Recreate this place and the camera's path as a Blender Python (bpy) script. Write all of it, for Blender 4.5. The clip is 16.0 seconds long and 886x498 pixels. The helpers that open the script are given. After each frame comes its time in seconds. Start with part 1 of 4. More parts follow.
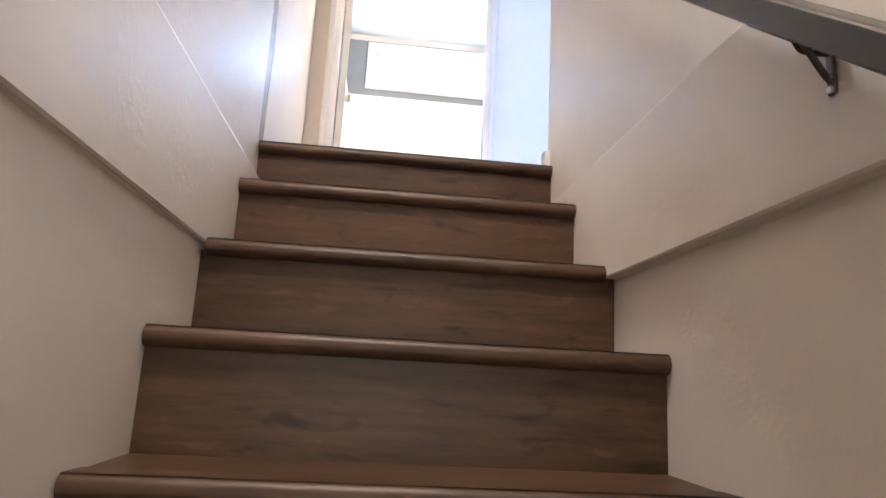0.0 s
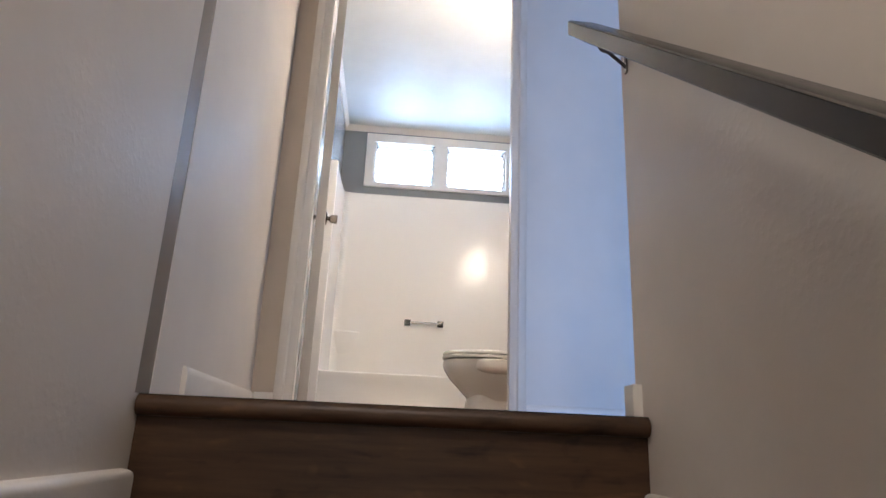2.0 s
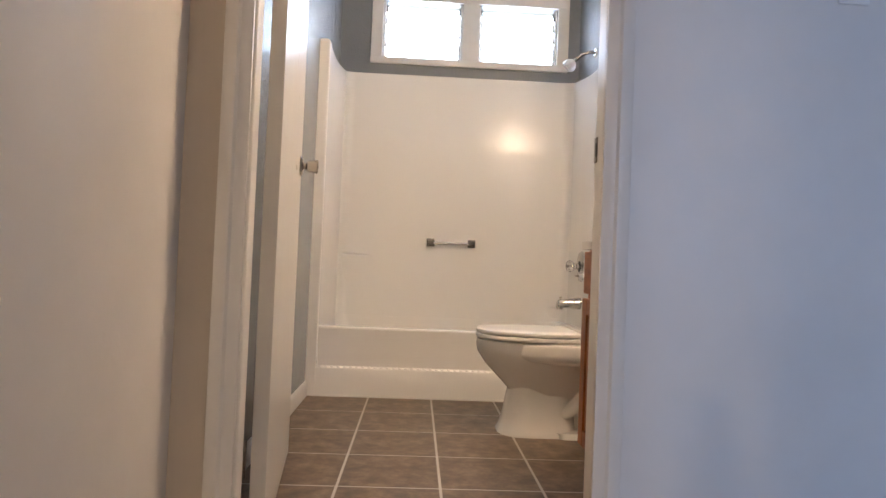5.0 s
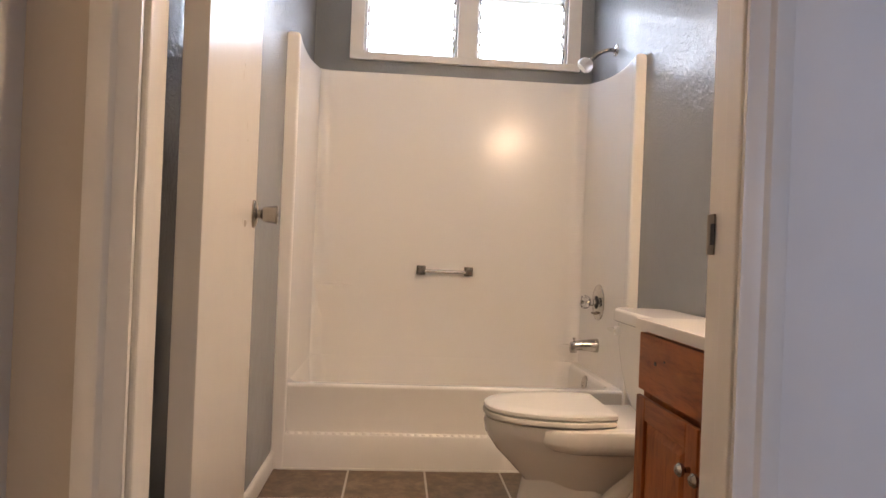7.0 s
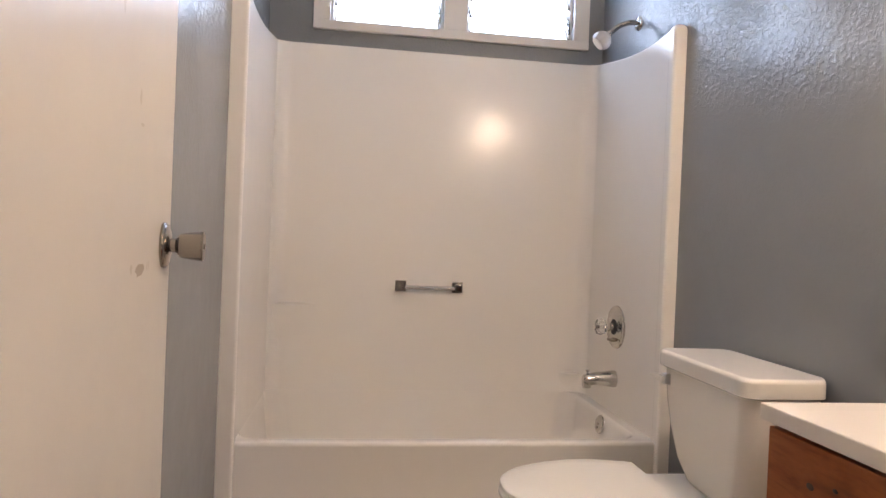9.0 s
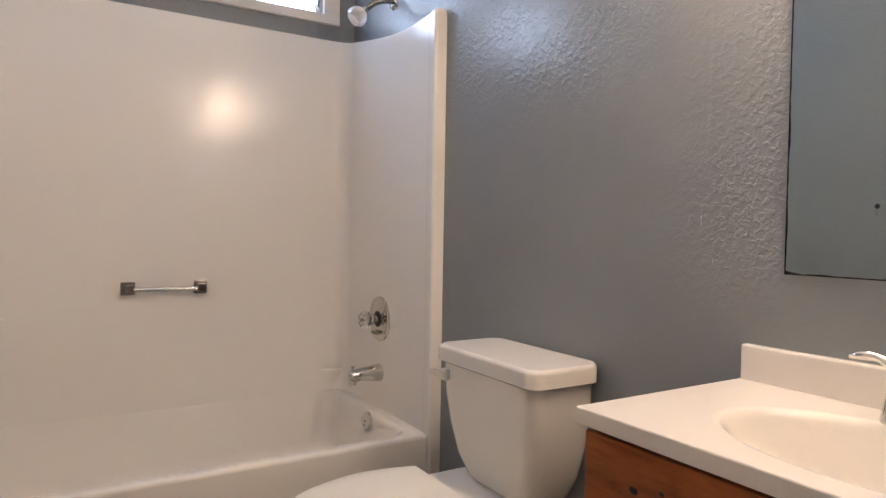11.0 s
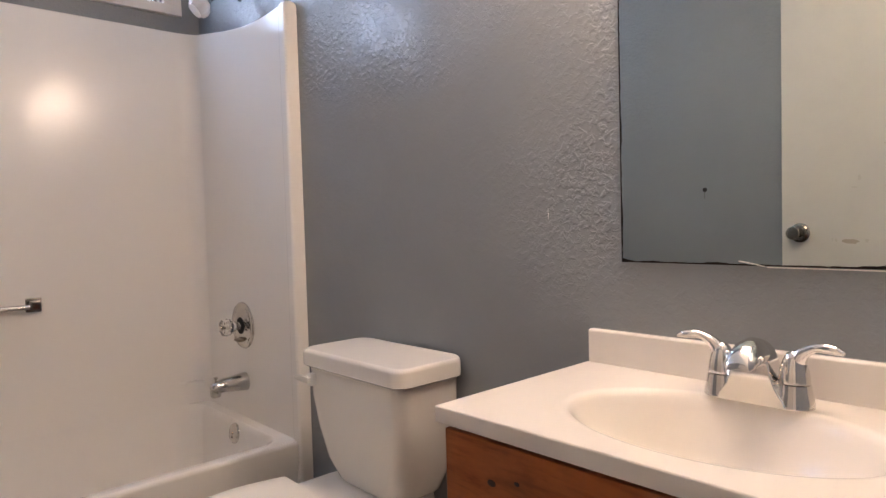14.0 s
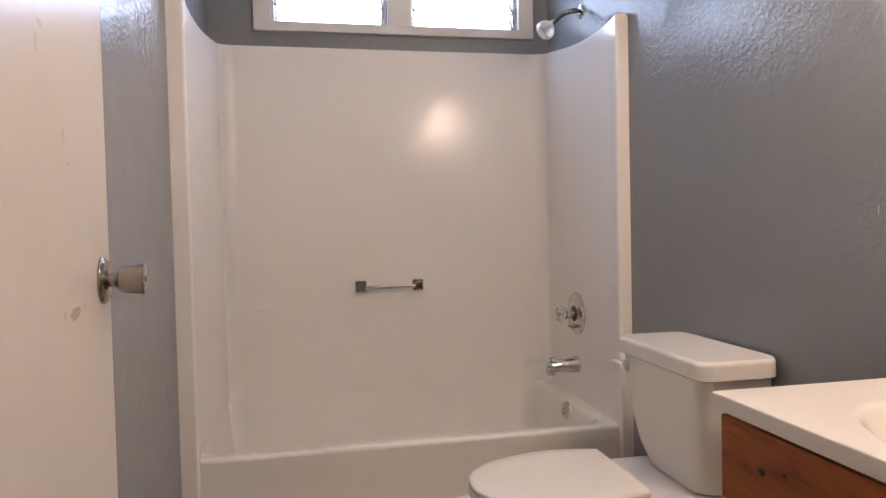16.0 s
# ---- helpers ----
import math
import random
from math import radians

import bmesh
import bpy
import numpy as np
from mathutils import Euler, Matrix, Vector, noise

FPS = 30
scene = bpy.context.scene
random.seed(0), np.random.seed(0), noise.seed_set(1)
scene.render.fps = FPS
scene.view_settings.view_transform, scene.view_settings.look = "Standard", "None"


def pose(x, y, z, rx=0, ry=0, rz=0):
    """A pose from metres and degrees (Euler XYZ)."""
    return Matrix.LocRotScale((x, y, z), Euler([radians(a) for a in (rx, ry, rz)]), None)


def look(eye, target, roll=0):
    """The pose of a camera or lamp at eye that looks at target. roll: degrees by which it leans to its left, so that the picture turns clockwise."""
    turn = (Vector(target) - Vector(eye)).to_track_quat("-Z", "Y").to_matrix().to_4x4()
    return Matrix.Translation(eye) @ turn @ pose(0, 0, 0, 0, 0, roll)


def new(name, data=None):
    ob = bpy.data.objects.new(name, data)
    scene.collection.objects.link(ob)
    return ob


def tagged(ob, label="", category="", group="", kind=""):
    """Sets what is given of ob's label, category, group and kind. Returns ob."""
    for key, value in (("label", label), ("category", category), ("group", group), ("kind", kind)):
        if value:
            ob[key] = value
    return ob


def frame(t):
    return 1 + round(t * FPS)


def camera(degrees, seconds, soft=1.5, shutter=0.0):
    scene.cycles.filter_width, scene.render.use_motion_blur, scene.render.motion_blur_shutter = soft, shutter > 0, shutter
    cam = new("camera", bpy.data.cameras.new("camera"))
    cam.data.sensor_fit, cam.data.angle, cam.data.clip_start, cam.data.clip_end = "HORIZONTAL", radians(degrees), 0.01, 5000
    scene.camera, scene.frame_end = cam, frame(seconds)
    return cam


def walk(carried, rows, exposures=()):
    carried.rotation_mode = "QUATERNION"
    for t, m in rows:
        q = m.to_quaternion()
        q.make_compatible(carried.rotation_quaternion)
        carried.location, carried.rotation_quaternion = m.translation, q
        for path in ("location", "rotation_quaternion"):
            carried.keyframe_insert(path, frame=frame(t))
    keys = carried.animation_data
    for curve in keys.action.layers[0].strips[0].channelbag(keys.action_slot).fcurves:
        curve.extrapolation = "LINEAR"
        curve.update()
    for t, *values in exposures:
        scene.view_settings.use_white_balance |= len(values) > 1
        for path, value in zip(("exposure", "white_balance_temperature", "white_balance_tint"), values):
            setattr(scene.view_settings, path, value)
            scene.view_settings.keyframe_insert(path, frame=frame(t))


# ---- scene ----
cam = camera(69.7, 16.0)
PATH = [
    (0, (0.22, -0.167, -0.699), (0.411, 1.784, -0.302), 3.1),
    (0.5, (0.225, 0.021, -0.542), (0.414, 1.938, -0.003), 3.1),
    (1, (0.266, 0.197, -0.403), (0.44, 2.097, 0.197), 2.8),
    (1.5, (0.296, 0.382, -0.224), (0.409, 2.29, 0.365), 2.3),
    (2, (0.258, 0.571, -0.059), (0.402, 2.479, 0.522), 2.5),
    (2.5, (0.297, 0.721, 0.087), (0.414, 2.64, 0.642), 2.4),
    (3, (0.286, 0.891, 0.229), (0.381, 2.832, 0.702), 2.3),
    (3.5, (0.261, 1.019, 0.36), (0.385, 2.986, 0.7), 2.5),
    (3.7, (0.272, 1.082, 0.398), (0.391, 3.06, 0.671), 2.4),
    (5.8, (0.293, 1.726, 0.790), (0.367, 3.724, 0.806), 2.5),
    (6, (0.286, 1.792, 0.808), (0.373, 3.79, 0.818), 2.3),
    (6.5, (0.251, 1.9, 0.9), (0.397, 3.894, 0.899), 2.6),
    (7, (0.246, 2.025, 0.908), (0.388, 4.02, 0.915), 2.3),
    (7.5, (0.275, 2.192, 0.979), (0.395, 4.188, 0.979), 2.3),
    (8, (0.258, 2.322, 1.007), (0.399, 4.317, 0.98), 2.0),
    (8.2, (0.24, 2.391, 0.999), (0.4, 4.384, 0.975), 2.1),
    (10.3, (0.132, 2.768, 1.019), (0.823, 4.644, 0.987), 1.8),
    (10.5, (0.128, 2.79, 1.025), (0.928, 4.622, 0.989), 1.7),
    (11, (0.142, 2.816, 1.031), (1.187, 4.521, 0.978), 1.0),
    (11.5, (0.163, 2.831, 1.031), (1.373, 4.423, 0.967), 0.5),
    (12, (0.168, 2.835, 1.037), (1.47, 4.352, 0.964), 0.1),
    (12.5, (0.164, 2.835, 1.038), (1.517, 4.306, 0.963), -0.2),
    (13, (0.177, 2.831, 1.039), (1.558, 4.275, 0.958), -0.6),
    (13.5, (0.18, 2.824, 1.045), (1.575, 4.254, 0.957), -1.1),
    (14, (0.178, 2.804, 1.051), (1.535, 4.271, 0.968), -1.6),
    (14.5, (0.187, 2.764, 1.049), (1.365, 4.379, 0.976), -1.9),
    (15, (0.185, 2.712, 1.051), (1.109, 4.485, 0.989), -1.8),
    (15.5, (0.186, 2.654, 1.045), (0.808, 4.555, 0.991), -1.7),
    (16, (0.205, 2.599, 1.041), (0.583, 4.562, 0.983), -1.3),
]
EXPOSURES = [
    (0, 1.90, 6000, 12), (0.5, 1.12, 5950, 11), (1.0, 0.78, 5980, 11), (1.5, 0.64, 6000, 12), (2.5, 0.59, 6030, 10), (3.7, 0.60, 6090, 11),
    (5.8, 0.12, 7850, 18), (6.5, 0.13, 7950, 20), (7.5, 0.12, 7500, 20), (8.2, 0.12, 7050, 19), (10.3, 0.02, 6700, 17), (13, 0.01, 6550, 19), (16, -0.09, 6600, 21),
]
walk(cam, [(t, look(eye, target, roll)) for t, eye, target, roll in PATH], EXPOSURES)

# ---- plan (metres; the upper floor lies near z = 0) ----
XL, XR = -0.188, 0.757            # stairwell walls
Y_END = 1.845                     # where the right stair wall ends at the hall
YH, YB = 2.805, 2.90              # hall face and bath face of the bathroom's door wall
WX0, WX1 = -0.232, 1.263           # bathroom side walls
YW = 5.42                         # bathroom window wall
ZC = 2.44                         # ceiling
HALL = 0.003                      # hall floor
HX1 = 3.9                         # far end of the hall
LY0, LX1 = -2.6, 3.9              # south and east walls of the room off the hall
Z_LOW = -2.12                     # lower floor
Y_BACK = -3.6                     # back wall of the lower room
OX0, OX1, OZ = -0.072, 0.690, 2.04   # doorway

# ---- world and light ----
world = bpy.data.worlds.new("sky")
scene.world = world
world.use_nodes = True
wn = world.node_tree.nodes
sky = wn.new("ShaderNodeTexSky")
sky.sky_type, sky.sun_disc = "NISHITA", False
sky.sun_elevation, sky.sun_rotation = radians(42), radians(200)
wn["Background"].inputs[1].default_value = 0.15
world.node_tree.links.new(sky.outputs[0], wn["Background"].inputs[0])


def lamp(name, kind, m, energy, color, size=(0.5, 0.5), angle=0.0):
    data = bpy.data.lights.new(name, kind)
    data.energy, data.color = energy, color
    if kind == "AREA":
        data.shape, data.size, data.size_y = "RECTANGLE", size[0], size[1]
    if kind == "SUN":
        data.angle = angle
    ob = new(name, data)
    ob.matrix_world = m
    return ob


lamp("sun", "SUN", look((3, -6, 8), (0, 0, 0)), 2.5, (1.0, 0.95, 0.88), angle=radians(0.5))
# daylight in the bathroom's two louvre windows
for wx in (0.272, 0.868):
    lamp("window_daylight", "AREA", look((wx, YW + 0.10, 2.12), (wx, 3.2, 1.9)), 5.1, (0.42, 0.61, 1.0), (0.46, 0.34))
# daylight in the big window of the room south of the hall
lamp("hall_daylight", "AREA", look((2.2, LY0 + 0.01, 1.35), (1.4, 2.7, 0.9)), 60, (0.34, 0.54, 1.0), (1.7, 1.3))
# warm fill from an unseen lamp added over the stairs
lamp("stair_fill", "AREA", look((0.14, -0.15, ZC - 0.040), (0.14, -0.14, 0.0)), 25, (1.0, 0.88, 0.76), (0.27, 0.27))
# warm fill on the stairs, set in an added, unseen lower room window
lamp("lower_fill", "AREA", look((0.3, Y_BACK - 0.02, -0.85), (0.3, 1.0, 0.0)), 4, (1.0, 0.88, 0.78), (1.5, 1.1))


# ---- materials ----
def mat(name, color, rough=0.5, metal=0.0, spec=0.5, **more):
    m = bpy.data.materials.new(name)
    m.use_nodes = True
    b = m.node_tree.nodes["Principled BSDF"]
    b.inputs["Base Color"].default_value = (*color, 1)
    b.inputs["Roughness"].default_value, b.inputs["Metallic"].default_value = rough, metal
    b.inputs["Specular IOR Level"].default_value = spec
    for k, v in more.items():
        b.inputs[k.replace("_", " ")].default_value = v
    return m


def node(m, kind, **values):
    n = m.node_tree.nodes.new(kind)
    for k, v in values.items():
        n.inputs[k].default_value = v
    return n


def link(m, a, b):
    m.node_tree.links.new(a, b)


def coords(m, scale=(1, 1, 1)):
    g = m.node_tree.nodes.new("ShaderNodeNewGeometry")
    mp = m.node_tree.nodes.new("ShaderNodeMapping")
    mp.inputs["Scale"].default_value = scale
    link(m, g.outputs["Position"], mp.inputs["Vector"])
    return mp.outputs["Vector"]


def ramp(m, fac, stops):
    r = m.node_tree.nodes.new("ShaderNodeValToRGB")
    e = r.color_ramp.elements
    while len(e) < len(stops):
        e.new(0.5)
    for el, (p, c) in zip(e, stops):
        el.position, el.color = p, (*c, 1)
    link(m, fac, r.inputs["Fac"])
    return r.outputs["Color"]


def bsdf(m):
    return m.node_tree.nodes["Principled BSDF"]


def bump(m, height, strength, distance, under=None):
    n = m.node_tree.nodes.new("ShaderNodeBump")
    n.inputs["Strength"].default_value, n.inputs["Distance"].default_value = strength, distance
    link(m, height, n.inputs["Height"])
    if under is not None:
        link(m, under, n.inputs["Normal"])
    return n.outputs["Normal"]


def shade(c, k):
    return tuple(v * k for v in c)


def plaster(name, color, rough, big=0.35, fine=0.15, size=55.0, spec=0.5, patchy=0.35):
    """Rolled and trowelled paint: soft low lumps, heavier in some patches, and a fine roller stipple."""
    m = mat(name, color, rough, spec=spec)
    v = coords(m)
    lumps = node(m, "ShaderNodeTexNoise", Scale=size, Detail=2.0, Roughness=0.45)
    grit = node(m, "ShaderNodeTexNoise", Scale=size * 4.5, Detail=2.0)
    where = node(m, "ShaderNodeTexNoise", Scale=2.6, Detail=3.0)
    tone = node(m, "ShaderNodeTexNoise", Scale=1.7, Detail=5.0, Roughness=0.6)
    for n in (lumps, grit, where, tone):
        link(m, v, n.inputs["Vector"])
    flat = ramp(m, lumps.outputs["Fac"], [(0.46, (0, 0, 0)), (0.70, (1, 1, 1))])
    patch = ramp(m, where.outputs["Fac"], [(0.46, (patchy, patchy, patchy)), (0.64, (1, 1, 1))])
    relief = m.node_tree.nodes.new("ShaderNodeMath")
    relief.operation = "MULTIPLY"
    link(m, flat, relief.inputs[0])
    link(m, patch, relief.inputs[1])
    nb = bump(m, relief.outputs[0], big, 0.0022)
    link(m, bump(m, grit.outputs["Fac"], fine, 0.0008, nb), bsdf(m).inputs["Normal"])
    link(m, ramp(m, tone.outputs["Fac"], [(0.3, shade(color, 0.92)), (0.7, shade(color, 1.05))]), bsdf(m).inputs["Base Color"])
    gloss = m.node_tree.nodes.new("ShaderNodeMapRange")
    gloss.inputs["To Min"].default_value, gloss.inputs["To Max"].default_value = rough * 0.85, rough * 1.2
    link(m, tone.outputs["Fac"], gloss.inputs["Value"])
    link(m, gloss.outputs[0], bsdf(m).inputs["Roughness"])
    return m


def painted(name, color, rough=0.35, dirt=0.93, drag=0.12):
    """Brushed enamel on wood trim, with faint brush drag and grime."""
    m = mat(name, color, rough)
    v = coords(m, (60, 60, 4))
    n1 = node(m, "ShaderNodeTexNoise", Scale=3.0, Detail=3.0)
    n3 = node(m, "ShaderNodeTexNoise", Scale=5.0, Detail=6.0, Roughness=0.65)
    link(m, v, n1.inputs["Vector"])
    link(m, coords(m), n3.inputs["Vector"])
    link(m, bump(m, n1.outputs["Fac"], drag, 0.0006), bsdf(m).inputs["Normal"])
    link(m, ramp(m, n3.outputs["Fac"], [(0.32, shade(color, dirt)), (0.6, color)]), bsdf(m).inputs["Base Color"])
    return m


def planks(name, a, b, axis, rough=0.4, long=0.13, spec=0.35, spots=0.0, swirl=1.0):
    """Printed wood: stretched grain along one axis, darker knots, different on each piece."""
    m = mat(name, a, rough)
    sc = [1.0, 1.0, 1.0]
    sc[axis] = long
    g = m.node_tree.nodes.new("ShaderNodeNewGeometry")
    info = m.node_tree.nodes.new("ShaderNodeObjectInfo")
    off = m.node_tree.nodes.new("ShaderNodeVectorMath")
    off.operation = "MULTIPLY_ADD"
    cx = m.node_tree.nodes.new("ShaderNodeCombineXYZ")
    for k in range(3):
        link(m, info.outputs["Random"], cx.inputs[k])
    link(m, cx.outputs[0], off.inputs[0])
    off.inputs[1].default_value = (7.3, 5.1, 9.7)
    link(m, g.outputs["Position"], off.inputs[2])
    mp = m.node_tree.nodes.new("ShaderNodeMapping")
    mp.inputs["Scale"].default_value = sc
    link(m, off.outputs[0], mp.inputs["Vector"])
    grain = node(m, "ShaderNodeTexNoise", Scale=70.0, Detail=6.0, Roughness=0.65, Distortion=0.5 * swirl)
    link(m, mp.outputs[0], grain.inputs["Vector"])
    sc2 = [9.0, 9.0, 9.0]
    sc2[axis] = 3.4 * swirl
    mp2 = m.node_tree.nodes.new("ShaderNodeMapping")
    mp2.inputs["Scale"].default_value = sc2
    link(m, off.outputs[0], mp2.inputs["Vector"])
    cloud = node(m, "ShaderNodeTexNoise", Scale=1.0, Detail=4.0, Roughness=0.6, Distortion=0.8 * swirl)
    link(m, mp2.outputs[0], cloud.inputs["Vector"])
    mix = m.node_tree.nodes.new("ShaderNodeMix")
    mix.data_type = "RGBA"
    mix.blend_type = "MULTIPLY"
    mix.inputs["Factor"].default_value = 0.85
    c1 = ramp(m, grain.outputs["Fac"], [(0.3, b), (0.52, a), (0.75, shade(a, 1.18))])
    c2 = ramp(m, cloud.outputs["Fac"], [(0.26, (0.38, 0.36, 0.35)), (0.46, (0.95, 0.95, 0.95)), (0.75, (1.3, 1.27, 1.22))])
    link(m, c1, mix.inputs[6])
    link(m, c2, mix.inputs[7])
    link(m, mix.outputs[2], bsdf(m).inputs["Base Color"])
    link(m, bump(m, grain.outputs["Fac"], 0.10, 0.0006), bsdf(m).inputs["Normal"])
    bsdf(m).inputs["Specular IOR Level"].default_value = spec
    if spots:
        # dark knots and pale worn flecks, drawn out along the grain
        sc3 = [26.0, 26.0, 26.0]
        sc3[axis] = 9.0
        mp3 = m.node_tree.nodes.new("ShaderNodeMapping")
        mp3.inputs["Scale"].default_value = sc3
        link(m, off.outputs[0], mp3.inputs["Vector"])
        knots = node(m, "ShaderNodeTexNoise", Scale=1.0, Detail=3.0, Roughness=0.55, Distortion=1.2 * swirl)
        link(m, mp3.outputs[0], knots.inputs["Vector"])
        c3 = ramp(m, knots.outputs["Fac"], [(0.27, (1 - spots, 1 - spots, 1 - spots)), (0.42, (1, 1, 1)), (0.62, (1, 1, 1)), (0.74, (1.55, 1.5, 1.42))])
        mix2 = m.node_tree.nodes.new("ShaderNodeMix")
        mix2.data_type, mix2.blend_type = "RGBA", "MULTIPLY"
        mix2.inputs["Factor"].default_value = 1.0
        link(m, mix.outputs[2], mix2.inputs[6])
        link(m, c3, mix2.inputs[7])
        link(m, mix2.outputs[2], bsdf(m).inputs["Base Color"])
    return m


M_STAIR = plaster("stairwell_paint", (0.72, 0.665, 0.60), 0.48, 0.17, 0.08, 70, spec=0.34, patchy=0.20)
M_HALLW = plaster("hall_side_paint", (0.77, 0.725, 0.67), 0.5, 0.12, 0.08, 60, spec=0.3)
# tan base colour carries the corner's shade on the narrow doorway wall
M_CORNERSHADE = plaster("corner_shade_tan", (0.54, 0.47, 0.39), 0.5, 0.12, 0.08, 60, spec=0.3)
M_HALL = plaster("hall_paint", (0.74, 0.72, 0.69), 0.42, 0.06, 0.06, 60)


def knockdown(name, color, rough, spec):
    """Semi-gloss paint over trowelled plaster: flattened ridges, smooth in some patches, with a fine orange peel."""
    m = mat(name, color, rough, spec=spec)
    v = coords(m)
    ridges = node(m, "ShaderNodeTexNoise", Scale=74.0, Detail=3.0, Roughness=0.55, Distortion=0.5)
    peel = node(m, "ShaderNodeTexNoise", Scale=170.0, Detail=2.0)
    wave = node(m, "ShaderNodeTexNoise", Scale=7.0, Detail=2.0)
    where = node(m, "ShaderNodeTexNoise", Scale=2.1, Detail=3.0)
    tone = node(m, "ShaderNodeTexNoise", Scale=1.7, Detail=5.0, Roughness=0.6)
    for n in (ridges, peel, wave, where, tone):
        link(m, v, n.inputs["Vector"])
    top = ramp(m, ridges.outputs["Fac"], [(0.44, (0, 0, 0)), (0.60, (1, 1, 1))])
    patch = ramp(m, where.outputs["Fac"], [(0.36, (0.30, 0.30, 0.30)), (0.56, (1, 1, 1))])
    relief = m.node_tree.nodes.new("ShaderNodeMath")
    relief.operation = "MULTIPLY"
    # trowelled high up and beside the old joint, rolled smooth lower down
    xyz = m.node_tree.nodes.new("ShaderNodeSeparateXYZ")
    link(m, v, xyz.inputs[0])
    zones = []
    for axis, a, b, low in (("Y", 3.80, 3.58, 0.22), ("Z", 1.30, 1.70, 0.22), ("Z", 0.80, 1.08, 0.15)):
        zone = m.node_tree.nodes.new("ShaderNodeMapRange")
        zone.interpolation_type = "SMOOTHSTEP"
        zone.inputs["From Min"].default_value, zone.inputs["From Max"].default_value = a, b
        zone.inputs["To Min"].default_value = low
        link(m, xyz.outputs[axis], zone.inputs["Value"])
        zones.append(zone.outputs[0])
    either, heavy, amount = (m.node_tree.nodes.new("ShaderNodeMath") for _ in range(3))
    either.operation, heavy.operation, amount.operation = "MAXIMUM", "MULTIPLY", "MULTIPLY"
    link(m, zones[0], either.inputs[0])
    link(m, zones[1], either.inputs[1])
    link(m, either.outputs[0], heavy.inputs[0])
    link(m, zones[2], heavy.inputs[1])
    link(m, heavy.outputs[0], amount.inputs[0])
    link(m, patch, amount.inputs[1])
    link(m, top, relief.inputs[0])
    link(m, amount.outputs[0], relief.inputs[1])
    nb = bump(m, wave.outputs["Fac"], 0.35, 0.010)
    nb = bump(m, relief.outputs[0], 0.50, 0.0027, nb)
    link(m, bump(m, peel.outputs["Fac"], 0.15, 0.0009, nb), bsdf(m).inputs["Normal"])
    link(m, ramp(m, tone.outputs["Fac"], [(0.3, shade(color, 0.94)), (0.7, shade(color, 1.05))]), bsdf(m).inputs["Base Color"])
    return m


M_BATH = knockdown("grey_bath_paint", (0.25, 0.267, 0.281), 0.165, 0.42)
M_CEIL = plaster("ceiling_paint", (0.70, 0.72, 0.70), 0.38, 0.05, 0.05, 30, spec=0.22)
M_TRIM = painted("white_trim_enamel", (0.78, 0.75, 0.70))
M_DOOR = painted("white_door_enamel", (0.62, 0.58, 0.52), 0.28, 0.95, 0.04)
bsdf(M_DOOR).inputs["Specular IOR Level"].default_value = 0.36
# dark taupe for the upright soft shadow at the stair head
M_STRIPSHADE = painted("taupe_strip_shade", (0.21, 0.165, 0.125), 0.5)
M_TREAD = planks("vinyl_plank_stair", (0.076, 0.042, 0.023), (0.050, 0.028, 0.016), 0, 0.40, 0.07, 0.30, 0.55, 0.35)
M_FLOORP = planks("vinyl_plank_floor", (0.33, 0.28, 0.235), (0.20, 0.165, 0.14), 0, 0.4)
M_CAB = planks("stained_knotty_cabinet_wood", (0.33, 0.100, 0.030), (0.20, 0.053, 0.015), 1, 0.42, 0.13, 0.28)
M_CABV = planks("stained_cabinet_wood_upright", (0.33, 0.100, 0.030), (0.20, 0.053, 0.015), 2, 0.42, 0.13, 0.28)
M_THRESH = planks("threshold_pine", (0.46, 0.25, 0.14), (0.30, 0.15, 0.08), 0, 0.5)
M_ACRYL = mat("white_acrylic", (0.88, 0.855, 0.81), 0.215, spec=0.40, Coat_Weight=0.18, Coat_Roughness=0.10)
ripples = node(M_ACRYL, "ShaderNodeTexNoise", Scale=5.0, Detail=2.0)
link(M_ACRYL, coords(M_ACRYL), ripples.inputs["Vector"])
link(M_ACRYL, bump(M_ACRYL, ripples.outputs["Fac"], 0.25, 0.006), bsdf(M_ACRYL).inputs["Normal"])
M_PORC = mat("white_porcelain", (0.80, 0.775, 0.72), 0.10)
M_SEAT = mat("white_plastic_seat", (0.80, 0.775, 0.71), 0.24)
M_MARBLE = mat("cast_marble", (0.79, 0.745, 0.68), 0.2)
M_CHROME = mat("chrome", (0.80, 0.785, 0.76), 0.10, 1.0)
M_NICKEL = mat("satin_nickel", (0.36, 0.33, 0.29), 0.21, 1.0)
M_OLDCHROME = mat("dulled_chrome", (0.55, 0.53, 0.50), 0.13, 1.0)
M_BARMETAL = mat("dark_polished_steel", (0.21, 0.20, 0.185), 0.16, 1.0)
M_RAIL = painted("dark_grey_rail_paint", (0.020, 0.0185, 0.017), 0.27)
M_RAILWEAR = painted("rubbed_rail_edge", (0.085, 0.072, 0.062), 0.3)
M_AGED = mat("aged_brass", (0.20, 0.165, 0.13), 0.38, 0.9)
M_IRON = mat("dark_bracket_metal", (0.10, 0.09, 0.085), 0.4, 0.8)
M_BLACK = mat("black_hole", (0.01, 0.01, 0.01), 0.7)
M_STAIN = mat("dark_drip_stain", (0.10, 0.105, 0.105), 0.5)
M_PLATE = mat("white_plastic_plate", (0.78, 0.78, 0.76), 0.35)
M_CAULK = mat("white_caulk", (0.78, 0.76, 0.72), 0.5)
M_MIRROR = mat("silvered_mirror", (0.62, 0.70, 0.69), 0.01, 1.0)
